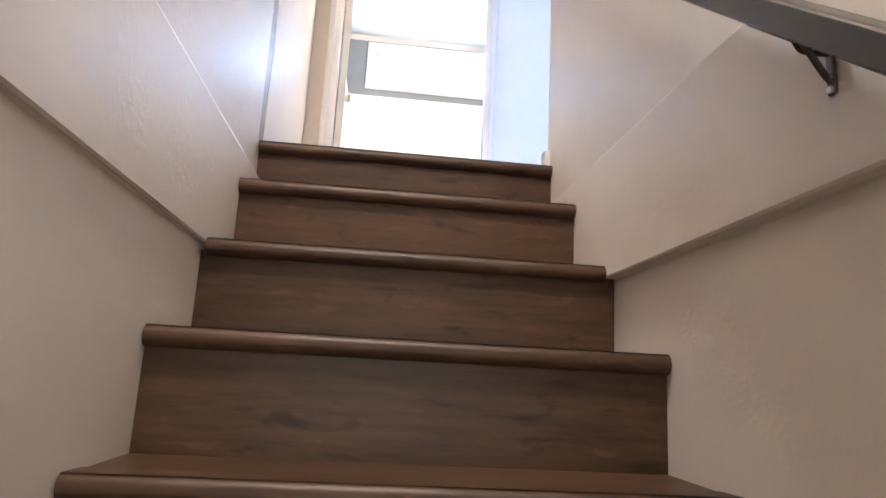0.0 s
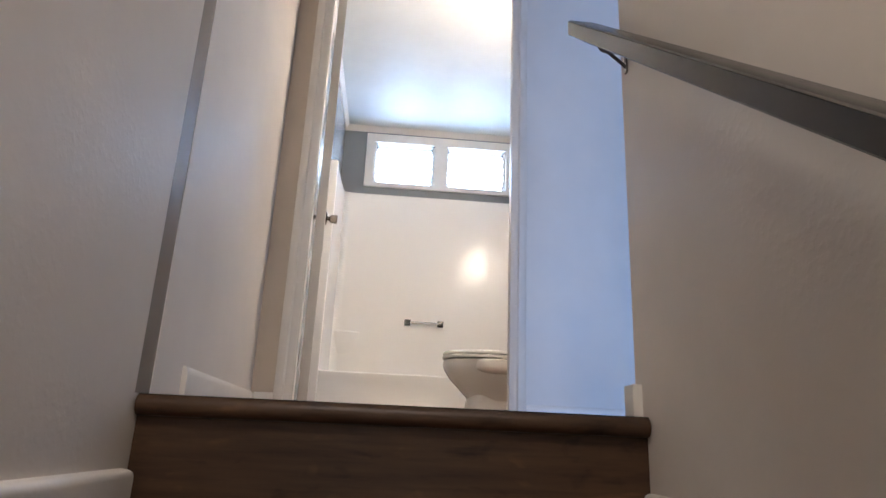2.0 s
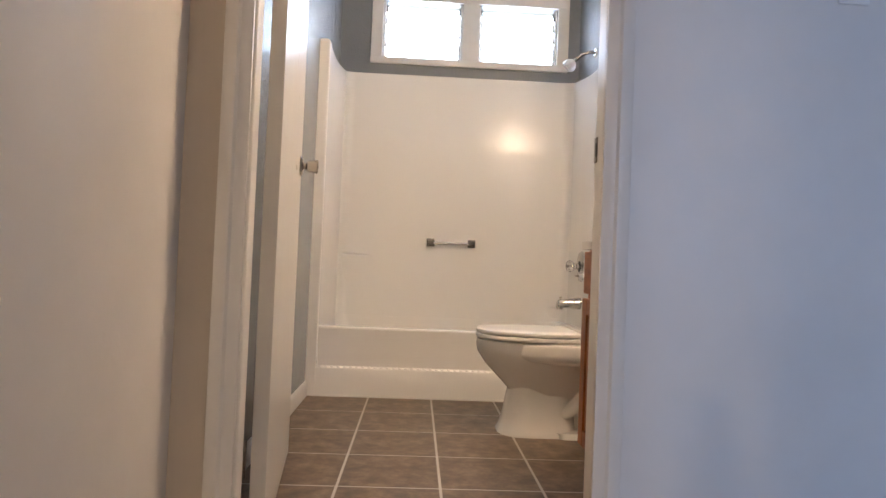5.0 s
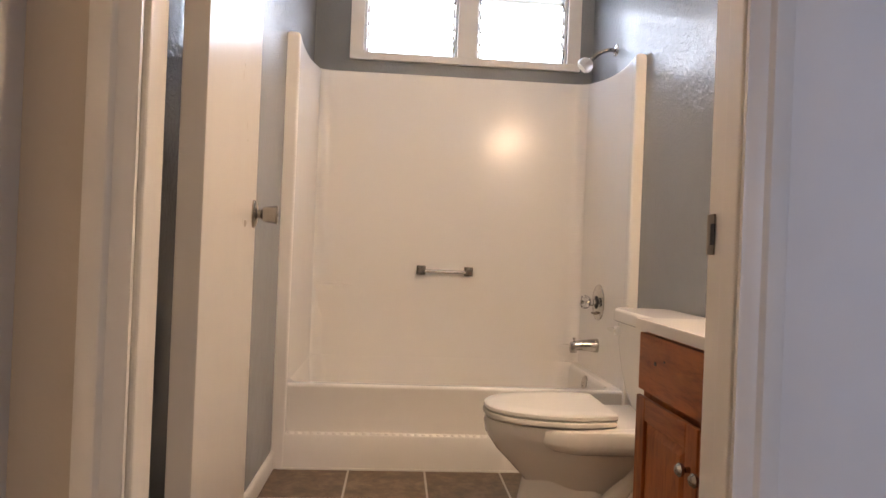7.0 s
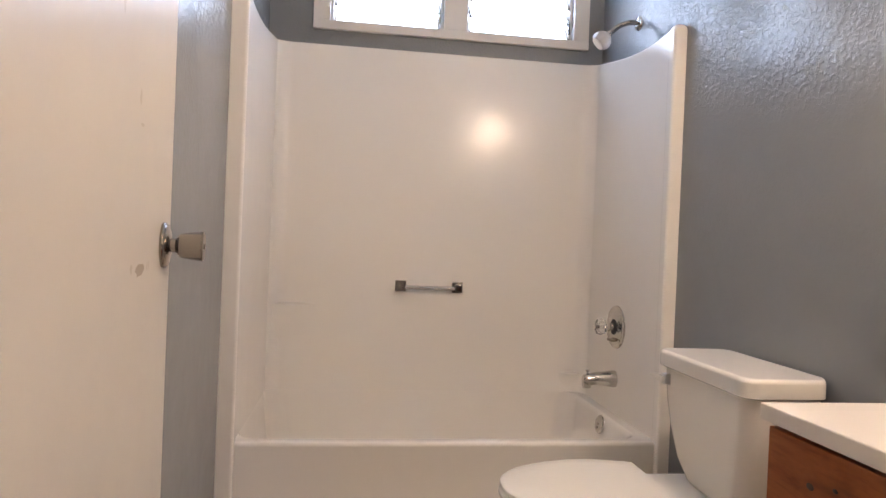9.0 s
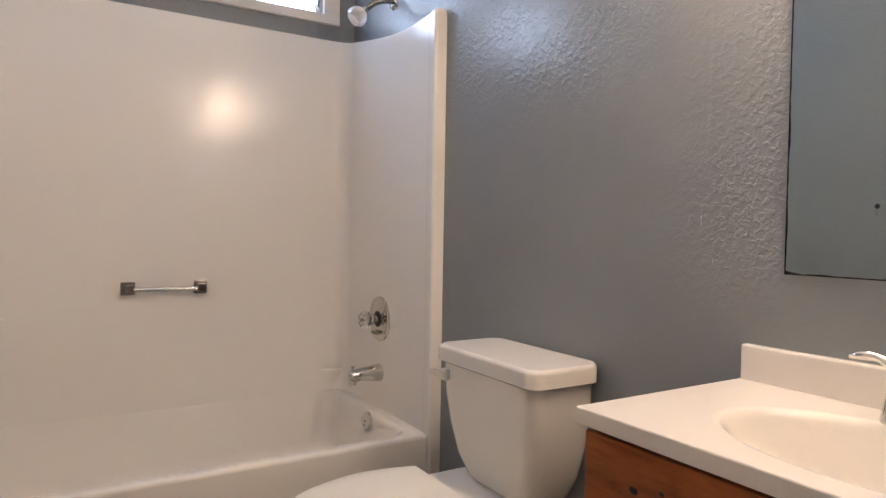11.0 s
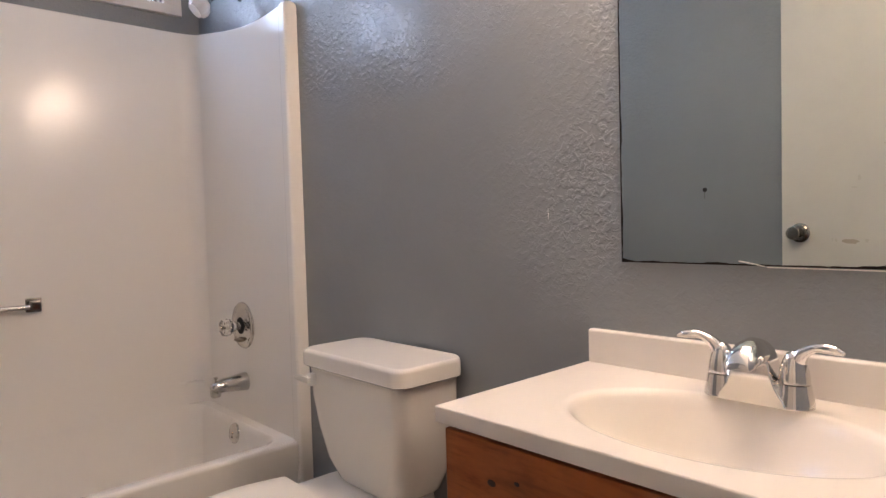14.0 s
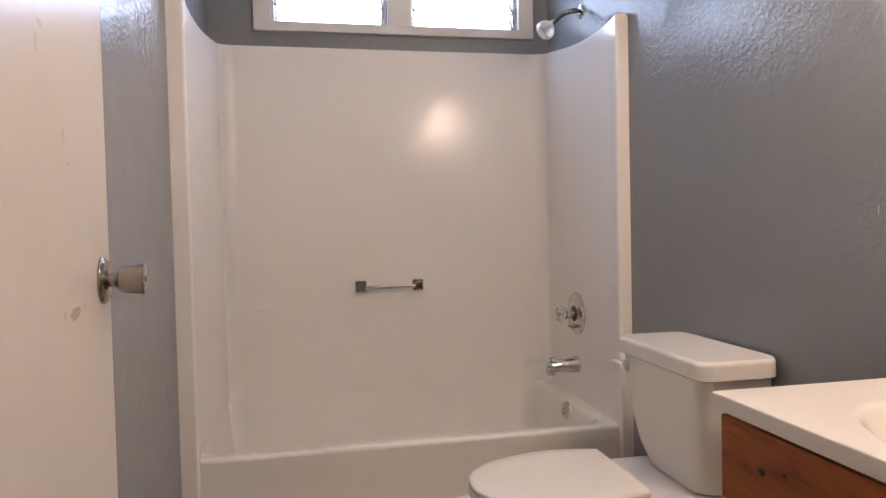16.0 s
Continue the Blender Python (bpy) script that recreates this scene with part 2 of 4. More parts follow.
M_WORN = mat("corroded_mirror_edge", (0.012, 0.010, 0.008), 0.9, spec=0.1)
M_GLASS = mat("louvre_glass", (0.95, 1.0, 0.98), 0.05, Transmission_Weight=1.0, IOR=1.45)
M_CRYSTAL = mat("clear_acrylic_knob", (0.95, 0.95, 0.95), 0.05, Transmission_Weight=1.0, IOR=1.49)
M_MILKY = mat("translucent_plastic", (0.86, 0.84, 0.83), 0.18, Transmission_Weight=0.35, IOR=1.45)
M_SKYCARD = bpy.data.materials.new("bright_outdoors")
M_SKYCARD.use_nodes = True
em = M_SKYCARD.node_tree.nodes.new("ShaderNodeEmission")
em.inputs["Color"].default_value, em.inputs["Strength"].default_value = (0.90, 0.97, 1.0, 1), 5.0
M_SKYCARD.node_tree.links.new(em.outputs[0], M_SKYCARD.node_tree.nodes["Material Output"].inputs["Surface"])
# glowing bowl of the lamp added over the stairs
M_BOWL = mat("fill_lamp_bowl_glass", (0.9, 0.88, 0.84), 0.4, Emission_Color=(1.0, 0.88, 0.77, 1), Emission_Strength=3.0)
M_LAMPGLASS = mat("lit_diffuser", (0.9, 0.88, 0.82), 0.4, Emission_Color=(1.0, 0.78, 0.58, 1), Emission_Strength=40.0)


def tile_material():
    m = mat("brown_slate_tile", (0.12, 0.095, 0.075), 0.36, spec=0.45)
    v = coords(m)
    n1 = node(m, "ShaderNodeTexNoise", Scale=13.0, Detail=8.0, Roughness=0.66, Distortion=0.15)
    n2 = node(m, "ShaderNodeTexNoise", Scale=60.0, Detail=4.0)
    for n in (n1, n2):
        link(m, v, n.inputs["Vector"])
    link(m, ramp(m, n1.outputs["Fac"], [(0.32, (0.085, 0.053, 0.032)), (0.50, (0.165, 0.106, 0.064)), (0.70, (0.29, 0.20, 0.125))]), bsdf(m).inputs["Base Color"])
    link(m, bump(m, n2.outputs["Fac"], 0.01, 0.001, bump(m, n1.outputs["Fac"], 0.045, 0.002)), bsdf(m).inputs["Normal"])
    return m


M_TILE = tile_material()
M_GROUT = mat("pale_grout", (0.62, 0.58, 0.52), 0.8)

# ---- mesh helpers ----


def obj(name, bm, material, smooth=False):
    me = bpy.data.meshes.new(name)
    bmesh.ops.recalc_face_normals(bm, faces=bm.faces)
    bm.to_mesh(me)
    bm.free()
    me.materials.append(material)
    if smooth:
        me.polygons.foreach_set("use_smooth", [True] * len(me.polygons))
        me.set_sharp_from_angle(angle=radians(38))
    ob = new(name, me)
    if smooth and len(me.polygons) > 20:
        wn_mod = ob.modifiers.new("weighted", "WEIGHTED_NORMAL")
        wn_mod.keep_sharp = True
    return ob


def part(name, bm, material, parent, label="", smooth=True):
    ob = obj(name, bm, material, smooth)
    ob.parent = parent
    if label:
        tagged(ob, label)
    return ob


def thing(name, label, category, group="", kind=""):
    return tagged(new(name), label, category, group, kind)


def add_box(bm, x0, x1, y0, y1, z0, z1, bevel=0.0, seg=2, m=None):
    r = bmesh.ops.create_cube(bm, size=1.0)
    vs = r["verts"]
    for v in vs:
        v.co = Vector(((x0 + x1) / 2 + v.co.x * (x1 - x0), (y0 + y1) / 2 + v.co.y * (y1 - y0), (z0 + z1) / 2 + v.co.z * (z1 - z0)))
    if bevel:
        es = list({e for v in vs for e in v.link_edges})
        g = bmesh.ops.bevel(bm, geom=es, offset=bevel, segments=seg, profile=0.5, affect="EDGES")
        vs = list({v for f in g["faces"] for v in f.verts} | {v for v in vs if v.is_valid})
    if m is not None:
        bmesh.ops.transform(bm, matrix=m, verts=vs)
    return bm


def box(x0, x1, y0, y1, z0, z1, bevel=0.0, seg=2, m=None):
    return add_box(bmesh.new(), x0, x1, y0, y1, z0, z1, bevel, seg, m)


def sweep(rings, closed=True, cap=True):
    """A skin over rings of equally many points."""
    bm = bmesh.new()
    rows = [[bm.verts.new(p) for p in ring] for ring in rings]
    n = len(rows[0])
    for a, b in zip(rows, rows[1:]):
        for k in range(n if closed else n - 1):
            bm.faces.new((a[k], a[(k + 1) % n], b[(k + 1) % n], b[k]))
    if cap and closed:
        bm.faces.new(list(reversed(rows[0])))
        bm.faces.new(rows[-1])
    return bm


def lathe(profile, axis_m, n=32):
    """Turned round local z: profile is (radius, height) from base to tip; axis_m places it."""
    rings = []
    for r, h in profile:
        rings.append([axis_m @ Vector((max(r, 1e-4) * math.cos(2 * math.pi * k / n), max(r, 1e-4) * math.sin(2 * math.pi * k / n), h)) for k in range(n)])
    return sweep(rings)


def tube(points, radius, n=12):
    """A round bar along points; radius is one number or one for each point."""
    pts = [Vector(p) for p in points]
    given = radius if isinstance(radius, (list, tuple)) else [radius]
    rad = [float(np.interp(k / (len(pts) - 1), np.linspace(0, 1, len(given)), given)) for k in range(len(pts))]
    rings = []
    up = Vector((0.13, 0.31, 0.94))
    for k, p in enumerate(pts):
        d = (pts[min(k + 1, len(pts) - 1)] - pts[max(k - 1, 0)]).normalized()
        a = d.cross(up).normalized()
        b = d.cross(a).normalized()
        rings.append([p + rad[k] * (a * math.cos(2 * math.pi * j / n) + b * math.sin(2 * math.pi * j / n)) for j in range(n)])
    return sweep(rings)


def smoothpath(points, n=8):
    """Points of a Catmull-Rom curve through the given ones."""
    p = [Vector(q) for q in points]
    p = [2 * p[0] - p[1]] + p + [2 * p[-1] - p[-2]]
    out = []
    for k in range(1, len(p) - 2):
        for j in range(n):
            t = j / n
            a, b, c, d = p[k - 1:k + 3]
            out.append(0.5 * ((2 * b) + (c - a) * t + (2 * a - 5 * b + 4 * c - d) * t * t + (3 * b - a - 3 * c + d) * t ** 3))
    out.append(p[-2])
    return out


def profile_run(profile, a, b, out, up=Vector((0, 0, 1))):
    """A moulding: profile points (out, up) swept straight from a to b."""
    a, b, out = Vector(a), Vector(b), Vector(out)
    rings = [[q + out * u + up * w for u, w in profile] for q in (a, b)]
    return sweep(rings)


def setting(name, bm, material, label, category="wall", smooth=False):
    return tagged(obj(name, bm, material, smooth), label, category, kind="structure")


# ---- structure ----
def stair_wall(name, x, s):
    """Stairwell side wall with a shallow offset at two heights: s is the way outwards."""
    lo, mid = (-0.010, -0.023) if s < 0 else (0.015, -0.013)
    z1, z2 = (-0.434, -0.126) if s < 0 else (-0.450, -0.134)
    back = x + s * 0.16
    r = 0.013
    pts = [(back, Z_LOW), (x + s * lo, Z_LOW), (x + s * lo, z1 - 0.004), (x + s * (lo - 0.004), z1), (x + s * (mid + 0.004), z1), (x + s * mid, z1 + 0.004)]
    # rounded upper edge of the offset
    pts += [(x + s * (mid + r - r * math.cos(math.pi / 2 * k / 8)), z2 - r + r * math.sin(math.pi / 2 * k / 8)) for k in range(9)]
    pts += [(x, z2 + 0.002), (x, ZC), (back, ZC)]
    y1 = 1.768 if s < 0 else Y_END
    return setting(name, sweep([[(px, y, pz) for px, pz in pts] for y in (-0.9, y1)]), M_STAIR, "off-white painted plaster wall beside the stairs", smooth=True)


stair_wall("wall_stair_west", XL, -1)
stair_wall("wall_stair_east", XR, 1)
setting("wall_hall_west", sweep([[(XL - 0.16, 1.842, z), (XL, 1.842, z), (XL - 0.012, YH, z), (XL - 0.16, YH, z)] for z in (-0.3, ZC)]), M_HALLW, "white painted wall between stairs and bathroom")
setting("wall_stair_head", box(XL - 0.16, XL - 0.0006, 1.768, 1.842, -0.3, HALL), M_STAIR, "off-white painted plaster wall under the stair head")
# soft-edged shadow of the corner, built as a dark strip
setting("trim_corner_shadow", box(XL - 0.16, XL - 0.0012, 1.768, 1.842, HALL, ZC), M_STRIPSHADE, "upright strip in the wall at the stair head, coloured dark taupe for shadow", "trim")
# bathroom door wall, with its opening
setting("wall_door_west", box(-0.50, OX0 - 0.02, YH, YB, -0.3, ZC), M_CORNERSHADE, "narrow wall beside the bathroom doorway, coloured tan for corner shade")
setting("wall_door_east", box(OX1 + 0.02, HX1, YH, YB, -0.3, ZC), M_HALL, "white painted hall wall beside the bathroom doorway")
setting("wall_door_header", box(OX0 - 0.02, OX1 + 0.02, YH, YB, OZ + 0.02, ZC), M_HALL, "white painted wall over the bathroom doorway")
# grey skins of the bathroom side of that wall
setting("wall_bath_south_a", box(WX0, OX0 - 0.02, YB, YB + 0.004, 0, ZC), M_BATH, "grey painted plaster wall beside the door")
setting("wall_bath_south_b", box(OX1 + 0.02, WX1, YB, YB + 0.004, 0, ZC), M_BATH, "grey painted plaster wall beside the vanity")
setting("wall_bath_west", box(WX0 - 0.12, WX0, YB, YW + 0.12, -0.1, ZC), M_BATH, "grey semi-gloss textured bathroom wall")
setting("wall_bath_east", box(WX1, WX1 + 0.12, YB, YW + 0.12, -0.1, ZC), M_BATH, "grey semi-gloss textured wall behind toilet and vanity")

# window wall with two openings
W_Z0, W_Z1 = 1.945, 2.305
W_OPEN = [(0.025, 0.520), (0.622, 1.117)]
bm = bmesh.new()
for a, b, c, d in ((WX0, WX1, -0.1, W_Z0), (WX0, WX1, W_Z1, ZC), (WX0, W_OPEN[0][0], W_Z0, W_Z1), (W_OPEN[0][1], W_OPEN[1][0], W_Z0, W_Z1), (W_OPEN[1][1], WX1, W_Z0, W_Z1)):
    add_box(bm, a, b, YW, YW + 0.12, c, d)
setting("wall_bath_north", bm, M_BATH, "grey painted bathroom wall with two high windows")

setting("ceiling", box(-0.5, LX1, -0.9, YW + 0.12, ZC, ZC + 0.1), M_CEIL, "white semi-gloss painted ceiling", "ceiling")

# hall: floor, far end with a window, south side
setting("floor_hall_base", box(XL - 0.05, HX1, 1.80, YH + 0.05, -0.3, HALL - 0.004), M_FLOORP, "grey-brown vinyl plank hall floor", "floor")
setting("floor_room", box(XR + 0.16, LX1, LY0, 1.80, -0.3, HALL - 0.004), M_FLOORP, "grey-brown vinyl plank floor of the room off the hall", "floor")
setting("wall_room_east", box(LX1, LX1 + 0.12, LY0 - 0.12, YB, -0.3, ZC), M_HALL, "white painted room wall")
setting("wall_room_west", box(XR + 0.16, XR + 0.20, LY0, -0.9, 0.4, ZC), M_HALL, "white painted room wall")
setting("ceiling_room", box(XR + 0.16, LX1, LY0, -0.9, ZC, ZC + 0.1), M_CEIL, "white painted room ceiling", "ceiling")
bm = bmesh.new()
for a, b, c, d in ((XR + 0.16, LX1, -0.3, 0.7), (XR + 0.16, LX1, 2.0, ZC), (XR + 0.16, 1.35, 0.7, 2.0), (3.05, LX1, 0.7, 2.0)):
    add_box(bm, a, b, LY0 - 0.12, LY0, c, d)
setting("wall_room_south", bm, M_HALL, "white painted room wall with a large window")

# bright overcast outdoors beyond the bathroom window
tagged(obj("backdrop", box(-2.5, 3.5, YW + 1.6, YW + 1.62, 0.5, 5.0), M_SKYCARD), "bright hazy daylight outside the bathroom window", "backdrop", kind="structure")

# lower room behind the foot of the stairs
setting("floor_lower", box(-1.6, 2.2, Y_BACK, 0.2, Z_LOW - 0.1, Z_LOW), M_FLOORP, "grey-brown vinyl plank floor at the foot of the stairs", "floor")
setting("wall_lower_west", box(-1.72, -1.6, Y_BACK, -0.8, Z_LOW, 0.3), M_STAIR, "off-white lower room wall")
setting("wall_lower_east", box(2.2, 2.32, Y_BACK, -0.8, Z_LOW, 0.3), M_STAIR, "off-white lower room wall")
setting("wall_lower_north_a", box(-1.72, XL - 0.16, -0.9, -0.8, Z_LOW, 0.3), M_STAIR, "off-white lower room wall")
setting("wall_lower_north_b", box(XR + 0.16, 2.32, -0.9, -0.8, Z_LOW, 0.3), M_STAIR, "off-white lower room wall")
setting("wall_stair_header", box(XL - 0.16, XR + 0.16, -1.0, -0.9, 0.3, ZC + 0.1), M_STAIR, "off-white wall over the foot of the stairs")
setting("ceiling_lower", box(-1.72, 2.32, Y_BACK, -0.9, 0.3, 0.4), M_CEIL, "white lower room ceiling", "ceiling")
# window opening added out of view for the fill light behind the stairs
bm = bmesh.new()
for a, b, c, d in ((-1.72, 2.32, Z_LOW, -1.4), (-1.72, 2.32, -0.3, 0.3), (-1.72, -0.45, -1.4, -0.3), (1.05, 2.32, -1.4, -0.3)):
    add_box(bm, a, b, Y_BACK - 0.12, Y_BACK, c, d)
setting("wall_lower_south", bm, M_STAIR, "off-white unseen lower room wall with a window added for fill light")
setting("ground", box(-60, 60, -60, 60, Z_LOW - 0.3, Z_LOW - 0.12), mat("dry_ground", (0.2, 0.18, 0.13), 0.9), "dry ground outside", "ground")

# ---- staircase ----
stairs = thing("staircase", "staircase with brown wood-grain vinyl treads and risers", "stairs", kind="structure")
NOSE = [1.772, 1.478, 1.245, 0.978, 0.745, 0.490, 0.235, -0.020, -0.275, -0.530]
RISE = 0.212


def nosing(y, z, x0, x1):
    """Bullnose front edge, rounded in front, thin lip behind."""
    r, n = 0.019, 10
    prof = [(0.075, 0.0), (0.010, 0.002)]
    for k in range(n + 1):
        a = math.pi / 2 + math.pi * k / n
        prof.append((r * 0.95 + r * math.cos(a), -r + 0.002 + r * math.sin(a)))
    prof += [(0.040, -2 * r + 0.002), (0.075, -0.004)]
    return sweep([[(x, y + u, z + w) for u, w in prof] for x in (x0, x1)])


for k, y in enumerate(NOSE):
    z = -RISE * k
    # the treads follow the offsets of the two walls
    x0 = XL + (0.012 if k >= 3 else (0.024 if k else 0.002))
    x1 = XR + (0.012 if k >= 3 else (-0.015 if k else -0.002))
    part("nosing", nosing(y, z if k else HALL - 0.002, x0, x1), M_TREAD, stairs)
    part("riser", box(XL + (0.008 if k >= 2 else 0.0), XR + (0.013 if k >= 2 else 0.0), y + 0.024, y + 0.036, z - RISE - 0.012, z - 0.026), M_TREAD, stairs, smooth=False)
    yb = NOSE[k - 1] + 0.03 if k else 1.86
    if k:
        part("tread", box(x0 - 0.02, x1 + 0.02, y + 0.070, yb, z - 0.03, z - 0.003), M_TREAD, stairs, smooth=False)

# ---- bathroom floor ----
bath_floor = setting("floor_bath", box(WX0, WX1, YH + 0.05, YW, -0.3, 0.0), M_GROUT, "brown slate-look tile floor with pale grout", "floor")

# ---- doorway: jambs, casing, threshold ----
CASING = [(0.0, 0.0), (0.0, 0.058), (0.010, 0.058), (0.016, 0.050), (0.016, 0.030), (0.011, 0.024), (0.011, 0.012), (0.007, 0.004), (0.007, 0.0)]


def casing_run(x, z1, s):
    """Upright door casing on the hall face; s is the way from the opening."""
    return sweep([[(x + s * w, YH - u, z) for u, w in CASING] for z in (HALL, z1)])


setting("trim_casing_west", casing_run(OX0 + 0.006, OZ + 0.06, -1), M_TRIM, "white moulded casing of the bathroom doorway", "trim", True)
setting("trim_casing_east", casing_run(OX1 - 0.012, OZ + 0.06, 1), M_TRIM, "white moulded casing of the bathroom doorway", "trim", True)
setting("trim_casing_head", sweep([[(x, YH - u, OZ + 0.005 + w) for u, w in CASING] for x in (OX0 + 0.006, OX1 - 0.012)]), M_TRIM, "white casing over the doorway", "trim", True)
# wide flat board beside the west casing
setting("trim_jamb_west", box(OX0 - 0.02, OX0, YH - 0.004, YB + 0.002, 0, OZ, 0.002), M_TRIM, "white painted door jamb", "trim")
jamb = setting("trim_jamb_east", box(OX1, OX1 + 0.02, YH - 0.004, YB + 0.010, 0, OZ, 0.002), M_TRIM, "white painted door jamb with a strike plate", "trim")
setting("trim_jamb_head", box(OX0, OX1, YH - 0.003, YB + 0.002, OZ, OZ + 0.02, 0.002), M_TRIM, "white painted door jamb head", "trim")
setting("trim_stop_west", box(OX0, OX0 + 0.010, YH + 0.012, YH + 0.050, 0, OZ, 0.003), M_TRIM, "white door stop strip", "trim")
setting("trim_stop_east", box(OX1 - 0.010, OX1, YH + 0.012, YH + 0.050, 0, OZ, 0.003), M_TRIM, "white door stop strip", "trim")
strike = tagged(obj("strike_plate", box(OX1 - 0.0025, OX1 - 0.0002, YB - 0.011, YB + 0.010, 0.918, 0.976, 0.001), M_AGED, True), "worn satin nickel strike plate let into the door jamb", "strike plate")
part("latch_hole", box(OX1 - 0.0032, OX1 - 0.002, YB - 0.014, YB - 0.002, 0.932, 0.962), M_BLACK, strike)
setting("trim_threshold", box(OX0, OX1, YH - 0.012, YH + 0.042, HALL - 0.02, HALL + 0.004, 0.003), M_THRESH, "bare reddish wood threshold strip in the doorway", "threshold")

# ---- door leaf, open into the bathroom ----
DW, DT = 0.730, 0.035
door = thing("door_bathroom", "white painted flush door standing wide open, scuffed, with a nickel knob", "door", kind="structure")
DM = Matrix.Translation((-0.026, YB + 0.030, 0)) @ pose(0, 0, 0, 0, 0, 6.9)
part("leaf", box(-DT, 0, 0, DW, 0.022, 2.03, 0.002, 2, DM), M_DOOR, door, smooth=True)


def knob(parent, at, s):
    """Round door knob with a rose; s = 1 on the room side."""
    m = DM @ Matrix.Translation(at) @ Matrix.Rotation(s * math.pi / 2, 4, "Y")
    part("rose", lathe([(0.0, 0), (0.034, 0), (0.034, 0.003), (0.030, 0.008), (0.018, 0.011), (0.0, 0.011)], m), M_NICKEL, parent)
    part("knob", lathe([(0.0, 0.006), (0.0105, 0.006), (0.0100, 0.018), (0.0125, 0.021), (0.0175, 0.024), (0.0195, 0.032), (0.0225, 0.054), (0.0220, 0.057), (0.0185, 0.0585), (0.0085, 0.058), (0.0, 0.058)], m), M_NICKEL, parent)
    part("lock_button", lathe([(0.0, 0.057), (0.0045, 0.057), (0.0040, 0.0595), (0.0, 0.0598)], m, 12), M_NICKEL, parent)


knob(door, (0, DW - 0.062, 0.980), 1)
knob(door, (-DT, DW - 0.062, 0.980), -1)
part("latch_plate", box(-DT + 0.006, -0.006, DW - 0.0005, DW + 0.0015, 0.945, 1.0, 0.0005, 1, DM), M_NICKEL, door)
for hz in (0.18, 1.82):
    part("hinge", lathe([(0.0, 0), (0.006, 0), (0.006, 0.085), (0.0, 0.088)], Matrix.Translation((OX0 - 0.002, YB + 0.014, hz)), 10), M_NICKEL, door)
# old scuffs and scraped paint on the leaf
M_SCUFF = mat("scraped_paint", (0.42, 0.36, 0.29), 0.6)
M_SCUFF2 = mat("faint_scuff", (0.55, 0.51, 0.445), 0.5)
rng = random.Random(5)
for cy, cz, w, h, mm in ((DW - 0.225, 0.950, 0.062, 0.020, M_SCUFF), (DW - 0.272, 0.953, 0.014, 0.014, M_SCUFF2), (DW - 0.180, 0.954, 0.008, 0.013, M_SCUFF2), (DW - 0.168, 0.956, 0.006, 0.016, M_SCUFF2), (DW - 0.33, 1.265, 0.022, 0.010, M_SCUFF2), (DW - 0.345, 1.240, 0.012, 0.024, M_SCUFF2), (DW - 0.25, 1.16, 0.012, 0.022, M_SCUFF2), (DW - 0.235, 1.13, 0.03, 0.006, M_SCUFF2)):
    bm = bmesh.new()
    n = 14
    vs = [bm.verts.new(DM @ Vector((0.0006, cy + w / 2 * math.cos(6.283 * k / n) * rng.uniform(0.55, 1.1), cz + h / 2 * math.sin(6.283 * k / n) * rng.uniform(0.55, 1.1)))) for k in range(n)]
    bm.faces.new(vs)
    part("scuff", bm, mm, door)

# ---- baseboards ----
BASE = [(0.0, 0.0), (0.012, 0.0), (0.012, 0.058), (0.010, 0.068), (0.005, 0.074), (0.0, 0.075)]


def baseboard(name, a, b, out, label="white painted baseboard", z=HALL):
    setting(name, profile_run(BASE, (*a, z), (*b, z), (*out, 0)), M_TRIM, label, "baseboard", True)


baseboard("baseboard_hall_west", (XL - 0.0023, 2.02), (XL - 0.012, YH), (1, 0))
baseboard("baseboard_hall_north_a", (XL, YH), (OX0 - 0.052, YH), (0, -1))
baseboard("baseboard_hall_north_b", (OX1 + 0.046, YH), (HX1, YH), (0, -1))
setting("baseboard_wall_end", box(XR - 0.020, XR + 0.165, 1.812, Y_END + 0.014, HALL, HALL + 0.064, 0.004), M_TRIM, "short white baseboard block capping the wall end", "baseboard", True)
baseboard("baseboard_bath_west", (WX0, YB + 0.004), (WX0, 4.655), (1, 0), z=0.0)
baseboard("baseboard_bath_east", (WX1, 3.54), (WX1, 4.655), (-1, 0), z=0.0)
# crown trim of the bathroom
COVE = [(0.0, 0.0), (0.0, -0.045), (0.006, -0.045), (0.010, -0.040), (0.022, -0.012), (0.030, -0.004), (0.030, 0.0)]
for nm, a, b, o in (("trim_crown_north", (WX0, YW), (WX1, YW), (0, -1)), ("trim_crown_west", (WX0, YB + 0.004), (WX0, YW - 0.03), (1, 0)), ("trim_crown_east", (WX1, YB + 0.004), (WX1, YW - 0.03), (-1, 0)), ("trim_crown_south", (WX0 + 0.03, YB + 0.004), (WX1 - 0.03, YB + 0.004), (0, 1))):
    setting(nm, profile_run(COVE, (*a, ZC), (*b, ZC), (*o, 0)), M_TRIM, "white painted trim under the ceiling", "trim", True)

# ---- louvre window ----
win = thing("window_1", "white wood window with two glass louvre sashes", "window", kind="structure")
FX0, FX1, FZ0, FZ1 = -0.047, 1.188, 1.905, 2.378
